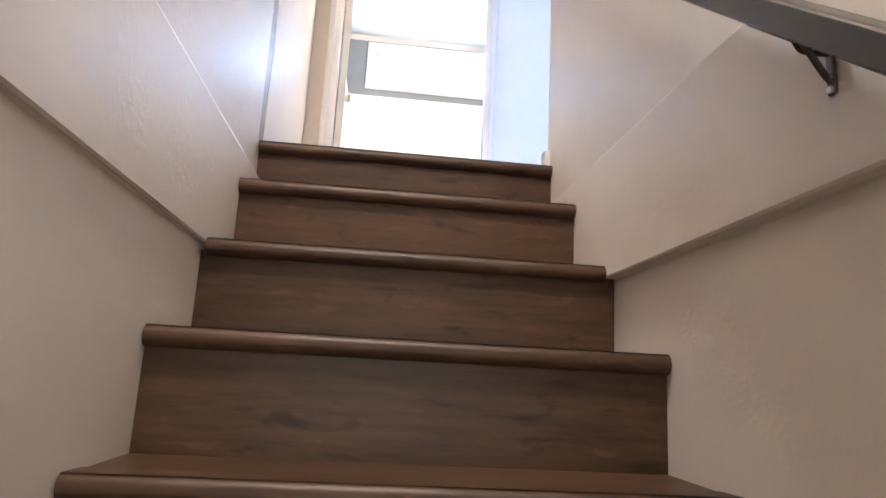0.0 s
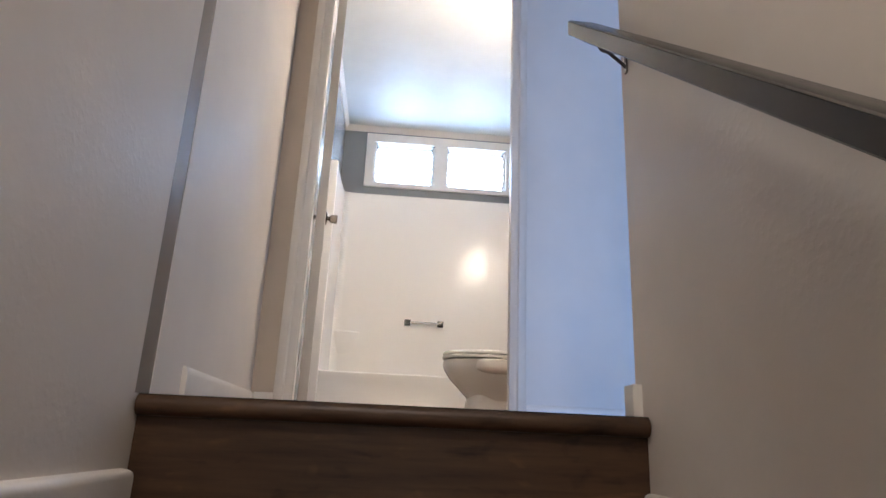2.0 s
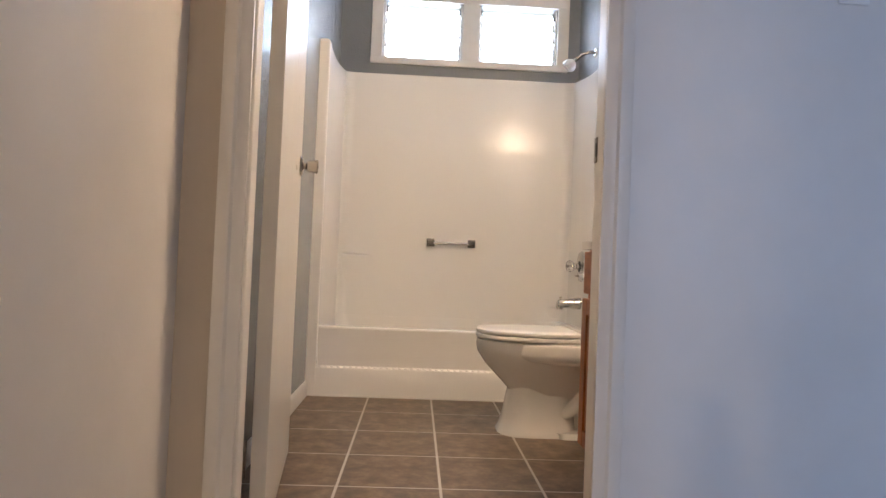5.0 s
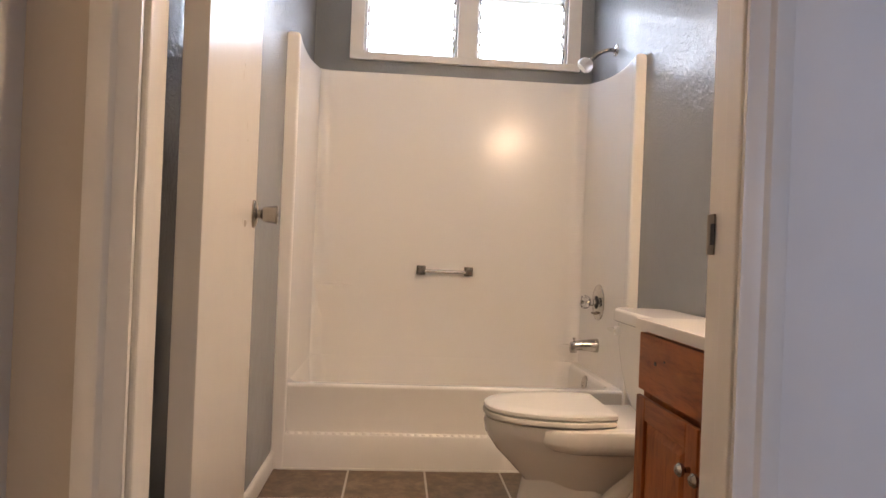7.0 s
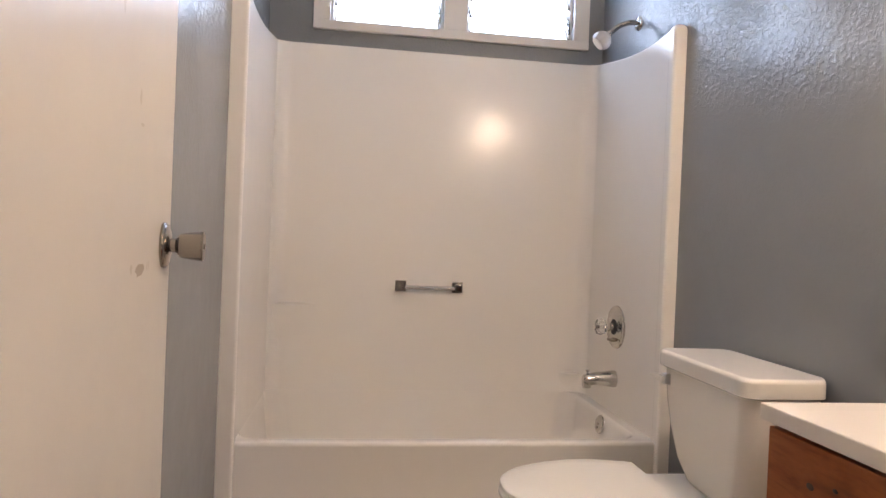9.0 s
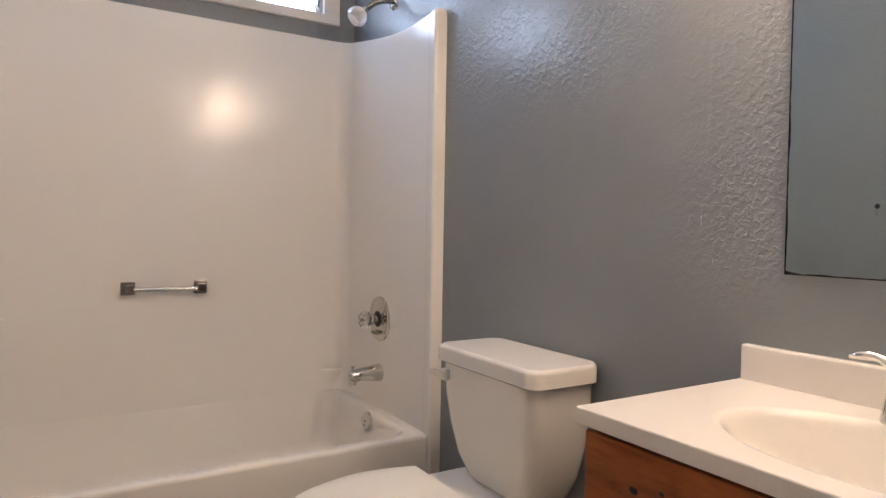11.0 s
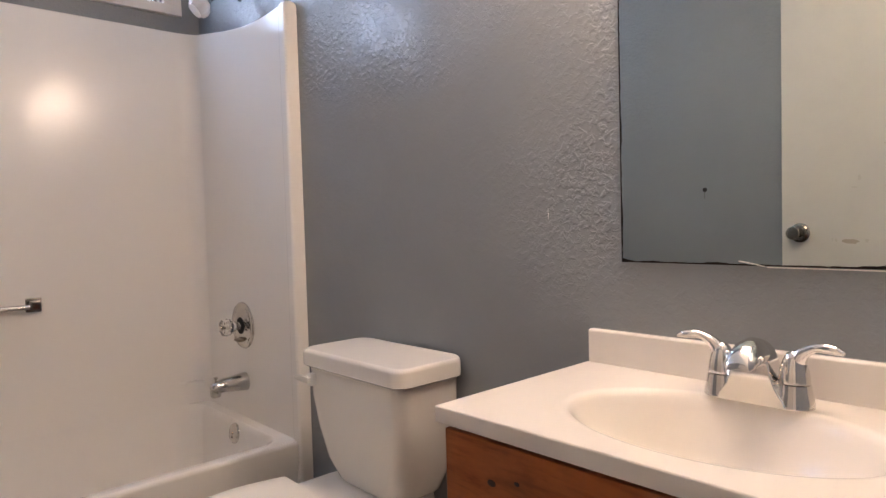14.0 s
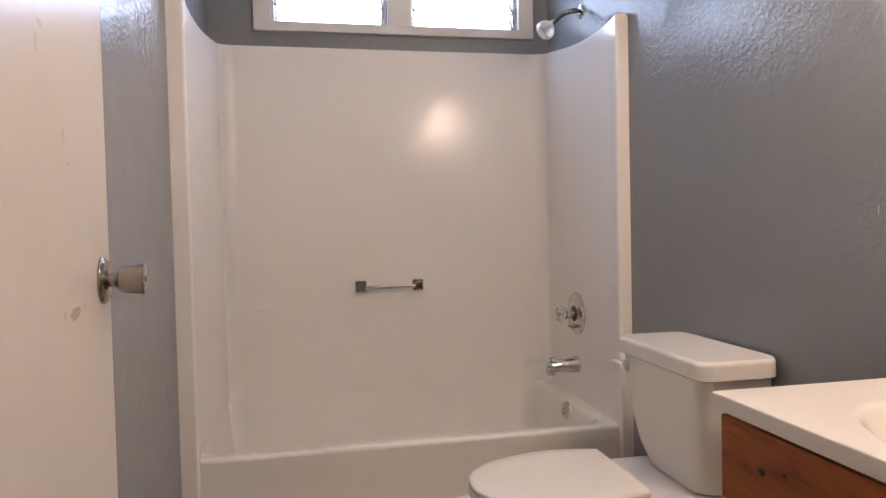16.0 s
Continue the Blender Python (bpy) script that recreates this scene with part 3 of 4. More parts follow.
for nm, a in (("sill", (FX0, FX1, YW - 0.022, YW - 0.0005, FZ0, W_Z0)), ("head_casing", (FX0, FX1, YW - 0.020, YW - 0.0005, W_Z1, FZ1)), ("side_casing", (FX0, W_OPEN[0][0], YW - 0.020, YW - 0.0005, W_Z0, W_Z1)),
              ("mullion", (W_OPEN[0][1], W_OPEN[1][0], YW - 0.020, YW - 0.0005, W_Z0, W_Z1)), ("side_casing", (W_OPEN[1][1], FX1, YW - 0.020, YW - 0.0005, W_Z0, W_Z1))):
    part(nm, box(*a, 0.003), M_TRIM, win)
for a, b in W_OPEN:
    for x in (a, b - 0.012):
        part("louvre_channel", box(x, x + 0.012, YW + 0.020, YW + 0.060, W_Z0, W_Z1, 0.001), M_PLATE, win)
    for k in range(5):
        z = W_Z0 + 0.008 + k * 0.072
        m = pose((a + b) / 2, YW + 0.045, z + 0.034, 52, 0, 0)
        pane = part("louvre_pane", box(-(b - a) / 2 + 0.014, (b - a) / 2 - 0.014, -0.045, 0.045, -0.003, 0.003, 0.0015, 1, m), M_GLASS, win)
        pane.visible_shadow = False
        for x in (a + 0.014, b - 0.026):
            part("louvre_clip", box(x, x + 0.012, -0.048, 0.030, -0.006, 0.006, 0.001, 1, pose(0, YW + 0.042, z + 0.034, 52, 0, 0)), M_NICKEL, win)
    part("louvre_lever", tube(smoothpath([(b - 0.018, YW + 0.018, W_Z0 + 0.10), (b - 0.018, YW + 0.004, W_Z0 + 0.075), (b - 0.018, YW + 0.002, W_Z0 + 0.03)]), 0.005, 8), M_NICKEL, win)

# ---- tub and surround ----
tub = thing("bathtub", "glossy white acrylic bathtub with a tall three-sided surround", "bathtub")
TX0, TX1, TY0, TY1 = -0.186, 1.224, 4.655, 5.398
RIM = 0.345


def rrect(x0, x1, y0, y1, r, z, n=8):
    pts = []
    for cx, cy, a0 in ((x1 - r, y1 - r, 0), (x0 + r, y1 - r, 90), (x0 + r, y0 + r, 180), (x1 - r, y0 + r, 270)):
        for k in range(n + 1):
            a = radians(a0 + 90 * k / n)
            pts.append((cx + r * math.cos(a), cy + r * math.sin(a), z))
    return pts


# basin with rolled rim
basin = sweep([
    rrect(TX0 - 0.04, TX1 + 0.03, TY0 + 0.008, TY1 + 0.012, 0.012, RIM - 0.06),
    rrect(TX0 - 0.04, TX1 + 0.03, TY0 + 0.003, TY1 + 0.012, 0.012, RIM - 0.014),
    rrect(TX0 - 0.04, TX1 + 0.03, TY0 + 0.005, TY1 + 0.012, 0.012, RIM - 0.007),
    rrect(TX0 - 0.04, TX1 + 0.03, TY0 + 0.009, TY1 + 0.012, 0.012, RIM - 0.002),
    rrect(TX0 - 0.04, TX1 + 0.03, TY0 + 0.016, TY1 + 0.012, 0.012, RIM),
    rrect(TX0 - 0.001, TX1 - 0.034, TY0 + 0.046, TY1 + 0.001, 0.075, RIM - 0.001),
    rrect(TX0 + 0.000, TX1 - 0.042, TY0 + 0.056, TY1 - 0.000, 0.075, RIM - 0.006),
    rrect(TX0 + 0.002, TX1 - 0.050, TY0 + 0.066, TY1 - 0.001, 0.076, RIM - 0.024),
    rrect(TX0 + 0.010, TX1 - 0.058, TY0 + 0.080, TY1 - 0.006, 0.08, 0.24),
    rrect(TX0 + 0.024, TX1 - 0.066, TY0 + 0.095, TY1 - 0.015, 0.085, 0.14),
    rrect(TX0 + 0.045, TX1 - 0.080, TY0 + 0.115, TY1 - 0.030, 0.09, 0.080),
    rrect(TX0 + 0.085, TX1 - 0.11, TY0 + 0.15, TY1 - 0.065, 0.10, 0.048),
    rrect(TX0 + 0.16, TX1 - 0.18, TY0 + 0.21, TY1 - 0.13, 0.11, 0.037),
    rrect(0.50, 0.53, 5.02, 5.05, 0.012, 0.034),
], cap=False)
part("basin", basin, M_ACRYL, tub)
# apron: flat upper face, a rippled ledge, and a proud skirt down to the floor
prof = [(0.0025, RIM - 0.013), (0.004, RIM - 0.06), (0.012, 0.152), (0.010, 0.147), (-0.006, 0.141), (-0.010, 0.134), (-0.010, 0.0), (0.03, 0.0), (0.03, RIM - 0.07), (0.006, RIM - 0.016)]
part("apron", sweep([[(x, TY0 + u, w) for u, w in prof] for x in (TX0 - 0.004, TX1 + 0.006)]), M_ACRYL, tub)
for k in range(46):
    x = TX0 + 0.02 + k * 0.0305
    part("ripple", lathe([(0.0, 0), (0.0105, 0.001), (0.0085, 0.005), (0.0, 0.0065)], pose(x, TY0 + 0.001, 0.1405, 62, 0, 0), 8), M_ACRYL, tub)
part("floor_bead", box(TX0 - 0.02, TX1 + 0.02, TY0 - 0.018, TY0 - 0.009, -0.001, 0.008, 0.003), M_CAULK, tub)

BACKTOP = 1.838


def side_top(y):
    """Top edge of a side panel: level at the front post, a soft scoop, then up to the back."""
    t = (y - TY0) / (TY1 - TY0)
    return 1.775 + (BACKTOP - 1.775) * t * t - 0.030 * math.sin(math.pi * min(1.0, t * 1.0)) * (1 - t)


def surround():
    """One skin: west panel, rounded corner, back panel, rounded corner, east panel, with a thick top edge."""
    r, n = 0.060, 10
    path = [(TX0, TY0 + 0.03 + k * (TY1 - r - TY0 - 0.03) / 14) for k in range(14)]
    path += [(TX0 + r - r * math.cos(math.pi / 2 * k / n), TY1 - r + r * math.sin(math.pi / 2 * k / n)) for k in range(n + 1)]
    path += [(TX0 + r + (TX1 - TX0 - 2 * r) * k / 10, TY1) for k in range(1, 10)]
    path += [(TX1 - r + r * math.sin(math.pi / 2 * k / n), TY1 - r + r * math.cos(math.pi / 2 * k / n)) for k in range(n + 1)]
    path += [(TX1, TY1 - r - k * (TY1 - r - TY0 - 0.03) / 14) for k in range(1, 15)]
    rings = []
    for x, y in path:
        zt = side_top(y)
        nx = -1 if x < TX0 + r else (1 if x > TX1 - r else 0)
        ny = 1 if y > TY1 - r else 0
        l = math.hypot(nx, ny) or 1
        nx, ny = nx / l, ny / l
        t = 0.020
        rings.append([(x, y, RIM - 0.002), (x, y, RIM + 0.02), (x, y, zt - 0.03), (x, y, zt - 0.006), (x + nx * 0.002, y + ny * 0.002, zt - 0.002), (x + nx * 0.006, y + ny * 0.006, zt), (x + nx * t, y + ny * t, zt), (x + nx * t, y + ny * t, RIM - 0.002)])
    return sweep(rings)


part("surround_panel", surround(), M_ACRYL, tub)


def post(x0, x1):
    """Front edge post with a rounded face and top."""
    rings = []
    for z, k in ((0.0, 0.0), (1.755, 0.0), (1.768, 0.003), (1.777, 0.009), (1.781, 0.016)):
        rings.append(rrect(x0 + k, x1 - k, TY0 - 0.012 + k, TY0 + 0.034 - k * 0.3, 0.010, z, 5))
    return sweep(rings)


part("edge_post", post(WX0 - 0.010, TX0 + 0.006), M_ACRYL, tub)
part("edge_post", post(TX1 - 0.006, WX1 + 0.008), M_ACRYL, tub)


def corner_shelf(x, s, z, w, d, drop):
    """Moulded soap ledge that swells out of the back panel beside a corner: a soft lip on top, fading out below."""
    rings = []
    for q, (f, g) in ((1.0, (0.02, 0.96)), (0.75, (0.22, 0.99)), (0.5, (0.50, 1.0)), (0.28, (0.77, 1.0)), (0.12, (0.94, 1.0)), (0.05, (1.0, 1.0)), (0.015, (0.97, 0.99)), (0.0, (0.86, 0.97)), (-0.02, (0.45, 0.93)), (-0.06, (0.0, 0.90))):
        ring = [(x, TY1 + 0.006, z - drop * q), (x, TY1 + 0.003 - d * f, z - drop * q)]
        for k in range(1, 15):
            u = k / 14
            ring.append((x + s * w * g * u, TY1 + 0.003 - d * f * (1 - u * u) ** 1.5, z - drop * q - 0.010 * u * (1 - u)))
        ring.append((x + s * w * g, TY1 + 0.006, z - drop * q))
        rings.append(ring)
    return sweep(rings)


part("soap_shelf", corner_shelf(TX0 - 0.002, 1, 0.713, 0.240, 0.026, 0.20), M_ACRYL, tub)
part("soap_shelf", corner_shelf(TX1 + 0.002, -1, 0.434, 0.135, 0.024, 0.085), M_ACRYL, tub)

# grab bar
bar = thing("grab_bar", "short chrome bar on square posts on the shower wall", "grab bar")
for x in (0.374, 0.626):
    part("base_plate", box(x - 0.024, x + 0.024, TY1 - 0.008, TY1 - 0.0003, 0.780, 0.828, 0.003), M_BARMETAL, bar)
    part("post", box(x - 0.017, x + 0.017, TY1 - 0.048, TY1 - 0.007, 0.787, 0.821, 0.005), M_BARMETAL, bar)
part("rod", tube([(0.385, TY1 - 0.036, 0.801), (0.615, TY1 - 0.036, 0.801)], 0.0085, 14), M_OLDCHROME, bar)

# shower valve
valve = thing("shower_valve", "chrome shower valve with a clear knob on a round plate", "shower valve")
VX, VY, VZ = TX1, 5.037, 0.691
MX = Matrix.Translation((VX, VY, VZ)) @ Matrix.Rotation(-math.pi / 2, 4, "Y")
part("escutcheon", lathe([(0, 0), (0.086, 0), (0.086, 0.003), (0.083, 0.007), (0.076, 0.009), (0.072, 0.007), (0.066, 0.007), (0.060, 0.011), (0.040, 0.014), (0.034, 0.012), (0, 0.012)], MX, 44), M_OLDCHROME, valve)
part("recess", lathe([(0, 0.0115), (0.031, 0.0115), (0.031, 0.013), (0, 0.0135)], MX, 28), M_BLACK, valve, "dark round recess behind the knob")
part("stem", lathe([(0, 0.012), (0.016, 0.012), (0.015, 0.030), (0.019, 0.034), (0.019, 0.044), (0, 0.046)], MX, 24), M_CHROME, valve)
rings = []
for h, r in ((0.044, 0.016), (0.050, 0.026), (0.066, 0.031), (0.082, 0.027), (0.088, 0.014)):
    rings.append([MX @ Vector((r * (1 + 0.10 * math.cos(6 * a)) * math.cos(a), r * (1 + 0.10 * math.cos(6 * a)) * math.sin(a), h)) for a in [2 * math.pi * k / 36 for k in range(36)]])
part("knob", sweep(rings), M_CRYSTAL, valve, "clear faceted acrylic knob")
part("knob_core", lathe([(0, 0.044), (0.010, 0.044), (0.008, 0.070), (0.011, 0.080), (0, 0.082)], MX, 16), M_CHROME, valve)
part("knob_cap", lathe([(0, 0.086), (0.010, 0.087), (0.009, 0.091), (0, 0.092)], MX, 16), M_OLDCHROME, valve)
part("diverter", box(VX - 0.030, VX - 0.010, VY - 0.026, VY + 0.026, VZ - 0.058, VZ - 0.047, 0.005, 2), M_AGED, valve, "dark flat diverter lever")

# tub spout
spout = thing("tub_spout", "chrome tub spout with a diverter knob", "tub spout")
part("body", tube([(TX1, VY, 0.482), (TX1 - 0.012, VY, 0.482), (TX1 - 0.04, VY, 0.482), (TX1 - 0.08, VY, 0.481), (TX1 - 0.112, VY, 0.479), (TX1 - 0.126, VY, 0.478), (TX1 - 0.133, VY, 0.477)], [0.034, 0.033, 0.029, 0.026, 0.023, 0.019, 0.010], 22), M_OLDCHROME, spout)
part("nozzle", lathe([(0, 0), (0.017, 0), (0.0185, 0.006), (0.020, 0.022), (0.018, 0.034), (0, 0.036)], Matrix.Translation((TX1 - 0.115, VY, 0.446)), 20), M_OLDCHROME, spout)
part("diverter_knob", lathe([(0, 0), (0.004, 0), (0.004, 0.010), (0.008, 0.012), (0.008, 0.018), (0, 0.019)], Matrix.Translation((TX1 - 0.114, VY, 0.499)), 14), M_OLDCHROME, spout)

# overflow plate
over = thing("overflow_plate", "round chrome overflow plate inside the tub", "overflow plate")
MO = Matrix.Translation((TX1 - 0.056, VY - 0.012, 0.302)) @ Matrix.Rotation(-math.pi / 2 + 0.16, 4, "Y")
part("disc", lathe([(0, 0), (0.037, 0), (0.036, 0.004), (0.031, 0.008), (0.020, 0.0095), (0, 0.010)], MO, 28), M_OLDCHROME, over)
part("slot", box(-0.004, 0.004, -0.003, 0.003, 0.0098, 0.0108, 0.0004, 1, MO @ Matrix.Translation((-0.014, 0, 0))), M_BLACK, over)
part("screw", lathe([(0, 0.009), (0.005, 0.009), (0.004, 0.012), (0, 0.0125)], MO @ Matrix.Translation((0, 0, 0)), 10), M_NICKEL, over)

# shower arm and head
shower = thing("shower", "chrome shower arm with a clear-bodied shower head", "shower")
part("flange", lathe([(0, 0), (0.030, 0), (0.027, 0.006), (0.014, 0.011), (0, 0.011)], Matrix.Translation((WX1, 5.035, 1.912)) @ Matrix.Rotation(-math.pi / 2, 4, "Y"), 24), M_OLDCHROME, shower)
part("arm", tube(smoothpath([(WX1, 5.035, 1.912), (1.225, 5.037, 1.912), (1.185, 5.045, 1.898), (1.150, 5.052, 1.868)]), 0.0105, 12), M_BARMETAL, shower)
MS = look((1.150, 5.052, 1.868), (1.05, 5.07, 1.775)) @ Matrix.Rotation(math.pi, 4, "X")
part("ball_joint", lathe([(0, -0.006), (0.011, -0.004), (0.014, 0.004), (0.012, 0.014), (0, 0.016)], MS, 18), M_OLDCHROME, shower)
rings = []
for h, r in ((0.008, 0.013), (0.014, 0.022), (0.024, 0.032), (0.040, 0.0375), (0.056, 0.036), (0.064, 0.030)):
    rings.append([MS @ Vector((r * (1 + 0.05 * math.cos(8 * a)) * math.cos(a), r * (1 + 0.05 * math.cos(8 * a)) * math.sin(a), h)) for a in [2 * math.pi * k / 48 for k in range(48)]])
part("head_body", sweep(rings), M_MILKY, shower, "fluted translucent plastic shower head")
part("spray_face", lathe([(0, 0.062), (0.028, 0.063), (0.026, 0.068), (0, 0.069)], MS, 24), M_PLATE, shower)

# ---- toilet ----
toilet = thing("toilet", "white porcelain toilet with closed lid, tank against the grey wall", "toilet")
TYC = 4.105


def seat_outline(x_tip, x_back, half, z, n=40, k=0.0):
    """Elongated seat outline: round in front, widest past the middle, cut straight at the hinge."""
    pts = []
    L = x_back - x_tip
    for j in range(n + 1):
        a = math.pi * (j / n - 0.5)
        u = math.cos(a) ** 0.9
        w = math.sin(a)
        x = x_back - L * u
        taper = 1.0 if u > 0.5 else 0.80 + 0.20 * math.sin(math.pi * u)
        pts.append((x + k, TYC + (half - k) * (abs(w) ** 0.82) * (1 if w > 0 else -1) * taper, z))
    return pts


def shell(levels):
    return sweep([seat_outline(*lv) for lv in levels])


# bowl: rim, belly narrowing to the foot
part("bowl", shell([(0.575, 1.045, 0.170, 0.380), (0.556, 1.05, 0.183, 0.374), (0.552, 1.05, 0.186, 0.355), (0.558, 1.05, 0.182, 0.325), (0.592, 1.03, 0.164, 0.275), (0.645, 1.00, 0.134, 0.222), (0.685, 0.97, 0.108, 0.18), (0.70, 0.95, 0.09, 0.15)][::-1]), M_PORC, toilet)
part("pedestal", sweep([rrect(0.700, 0.96, TYC - 0.088, TYC + 0.088, 0.085, 0.215), rrect(0.684, 0.96, TYC - 0.092, TYC + 0.092, 0.085, 0.15), rrect(0.668, 0.965, TYC - 0.104, TYC + 0.104, 0.09, 0.06),
                        rrect(0.655, 0.97, TYC - 0.116, TYC + 0.116, 0.10, 0.022), rrect(0.648, 0.975, TYC - 0.122, TYC + 0.122, 0.10, 0.010), rrect(0.648, 0.975, TYC - 0.122, TYC + 0.122, 0.10, 0.0)][::-1]), M_PORC, toilet)
part("rear_pedestal", sweep([rrect(0.90, 1.12, TYC - 0.050, TYC + 0.050, 0.04, 0.0), rrect(0.90, 1.12, TYC - 0.042, TYC + 0.042, 0.04, 0.12), rrect(0.88, 1.13, TYC - 0.055, TYC + 0.055, 0.05, 0.31)]), M_PORC, toilet)
for s in (-1, 1):
    part("trapway", tube(smoothpath([(0.885, TYC + s * 0.055, 0.080), (0.915, TYC + s * 0.078, 0.092), (0.965, TYC + s * 0.082, 0.135), (1.015, TYC + s * 0.080, 0.20), (1.065, TYC + s * 0.076, 0.255), (1.12, TYC + s * 0.070, 0.30)]), [0.018, 0.026, 0.031, 0.032, 0.032, 0.032], 16), M_PORC, toilet)
    part("bolt_cap", lathe([(0, 0), (0.014, 0), (0.012, 0.012), (0, 0.017)], Matrix.Translation((1.0, TYC + s * 0.112, 0.018)), 14), M_PLATE, toilet)
part("foot_flange", sweep([rrect(0.88, 1.14, TYC - 0.135, TYC + 0.135, 0.03, 0.0), rrect(0.88, 1.14, TYC - 0.135, TYC + 0.135, 0.03, 0.016), rrect(0.868, 1.132, TYC - 0.130, TYC + 0.130, 0.03, 0.024)]), M_PORC, toilet)
part("tank_shelf", sweep([rrect(0.76, 1.235, TYC - 0.130, TYC + 0.130, 0.10, 0.290), rrect(0.72, 1.240, TYC - 0.160, TYC + 0.160, 0.13, 0.297), rrect(0.69, 1.246, TYC - 0.175, TYC + 0.175, 0.145, 0.306), rrect(0.67, 1.25, TYC - 0.183, TYC + 0.183, 0.155, 0.318), rrect(0.66, 1.25, TYC - 0.186, TYC + 0.186, 0.16, 0.334),
                          rrect(0.66, 1.25, TYC - 0.186, TYC + 0.186, 0.16, 0.362), rrect(0.665, 1.25, TYC - 0.183, TYC + 0.183, 0.16, 0.372), rrect(0.68, 1.25, TYC - 0.175, TYC + 0.175, 0.15, 0.377)]), M_PORC, toilet)
part("seat", shell([(0.553, 0.945, 0.184, 0.382), (0.549, 0.947, 0.188, 0.386), (0.549, 0.947, 0.188, 0.396), (0.553, 0.945, 0.184, 0.400)]), M_SEAT, toilet)
part("seat_lid", shell([(0.555, 0.947, 0.183, 0.403), (0.551, 0.950, 0.187, 0.407), (0.552, 0.950, 0.186, 0.416), (0.560, 0.947, 0.178, 0.422), (0.62, 0.92, 0.13, 0.425)]), M_SEAT, toilet)
for s in (-1, 1):
    part("hinge_cap", box(0.935, 0.965, TYC + s * 0.072 - 0.02, TYC + s * 0.072 + 0.02, 0.374, 0.404, 0.008, 3), M_SEAT, toilet)


def tank(levels):
    return sweep([rrect(x0, 1.250, TYC - h, TYC + h, r, z) for x0, h, r, z in levels])


part("tank", tank([(1.10, 0.118, 0.05, 0.372), (1.086, 0.138, 0.05, 0.388), (1.072, 0.165, 0.045, 0.44), (1.062, 0.186, 0.040, 0.52), (1.055, 0.197, 0.036, 0.60), (1.052, 0.201, 0.036, 0.69)]), M_PORC, toilet)
part("tank_lid", tank([(1.046, 0.209, 0.035, 0.680), (1.040, 0.215, 0.035, 0.684), (1.040, 0.215, 0.035, 0.716), (1.043, 0.212, 0.035, 0.723), (1.050, 0.205, 0.035, 0.727)]), M_PORC, toilet, "thick tank lid")
part("lever_boss", box(1.036, 1.056, TYC + 0.150, TYC + 0.172, 0.632, 0.664, 0.004, 2), M_PLATE, toilet, "square plastic lever boss")
part("flush_lever", sweep([[(1.030 + u, y, 0.648 + w) for u, w in ((0.0, -h), (0.007, -h), (0.009, 0.0), (0.007, h), (0.0, h), (-0.002, 0.0))] for y, h in ((TYC + 0.152, 0.007), (TYC + 0.172, 0.009), (TYC + 0.205, 0.007), (TYC + 0.222, 0.004))]), M_SEAT, toilet)

# ---- vanity ----
vanity = thing("vanity_cabinet", "stained knotty wood vanity cabinet with drawer front and two doors", "cabinet")
VY0, VY1, VF = YB + 0.006, 3.533, 0.856
bm = bmesh.new()
add_box(bm, VF + 0.012, WX1 - 0.002, VY1 - 0.016, VY1, 0.0, 0.739)
add_box(bm, VF + 0.012, WX1 - 0.002, VY0, VY0 + 0.016, 0.0, 0.739)
add_box(bm, VF + 0.07, VF + 0.082, VY0 + 0.016, VY1 - 0.016, 0.0, 0.1)
add_box(bm, VF + 0.012, WX1 - 0.002, VY0 + 0.016, VY1 - 0.016, 0.1, 0.115)
part("body", bm, M_CABV, vanity, smooth=False)
for a, b, c, d in ((VY1 - 0.045, VY1, 0.1, 0.739), (VY0, VY0 + 0.045, 0.1, 0.739), (VY0 + 0.045, VY1 - 0.045, 0.69, 0.739), (VY0 + 0.045, VY1 - 0.045, 0.565, 0.605), (VY0 + 0.045, VY1 - 0.045, 0.1, 0.14)):
    part("face_frame", box(VF, VF + 0.018, a, b, c, d, 0.0015), M_CABV if d - c > 0.2 else M_CAB, vanity)
part("drawer_front", box(VF - 0.018, VF - 0.0005, VY0 + 0.018, VY1 - 0.008, 0.598, 0.733, 0.003), M_CAB, vanity)


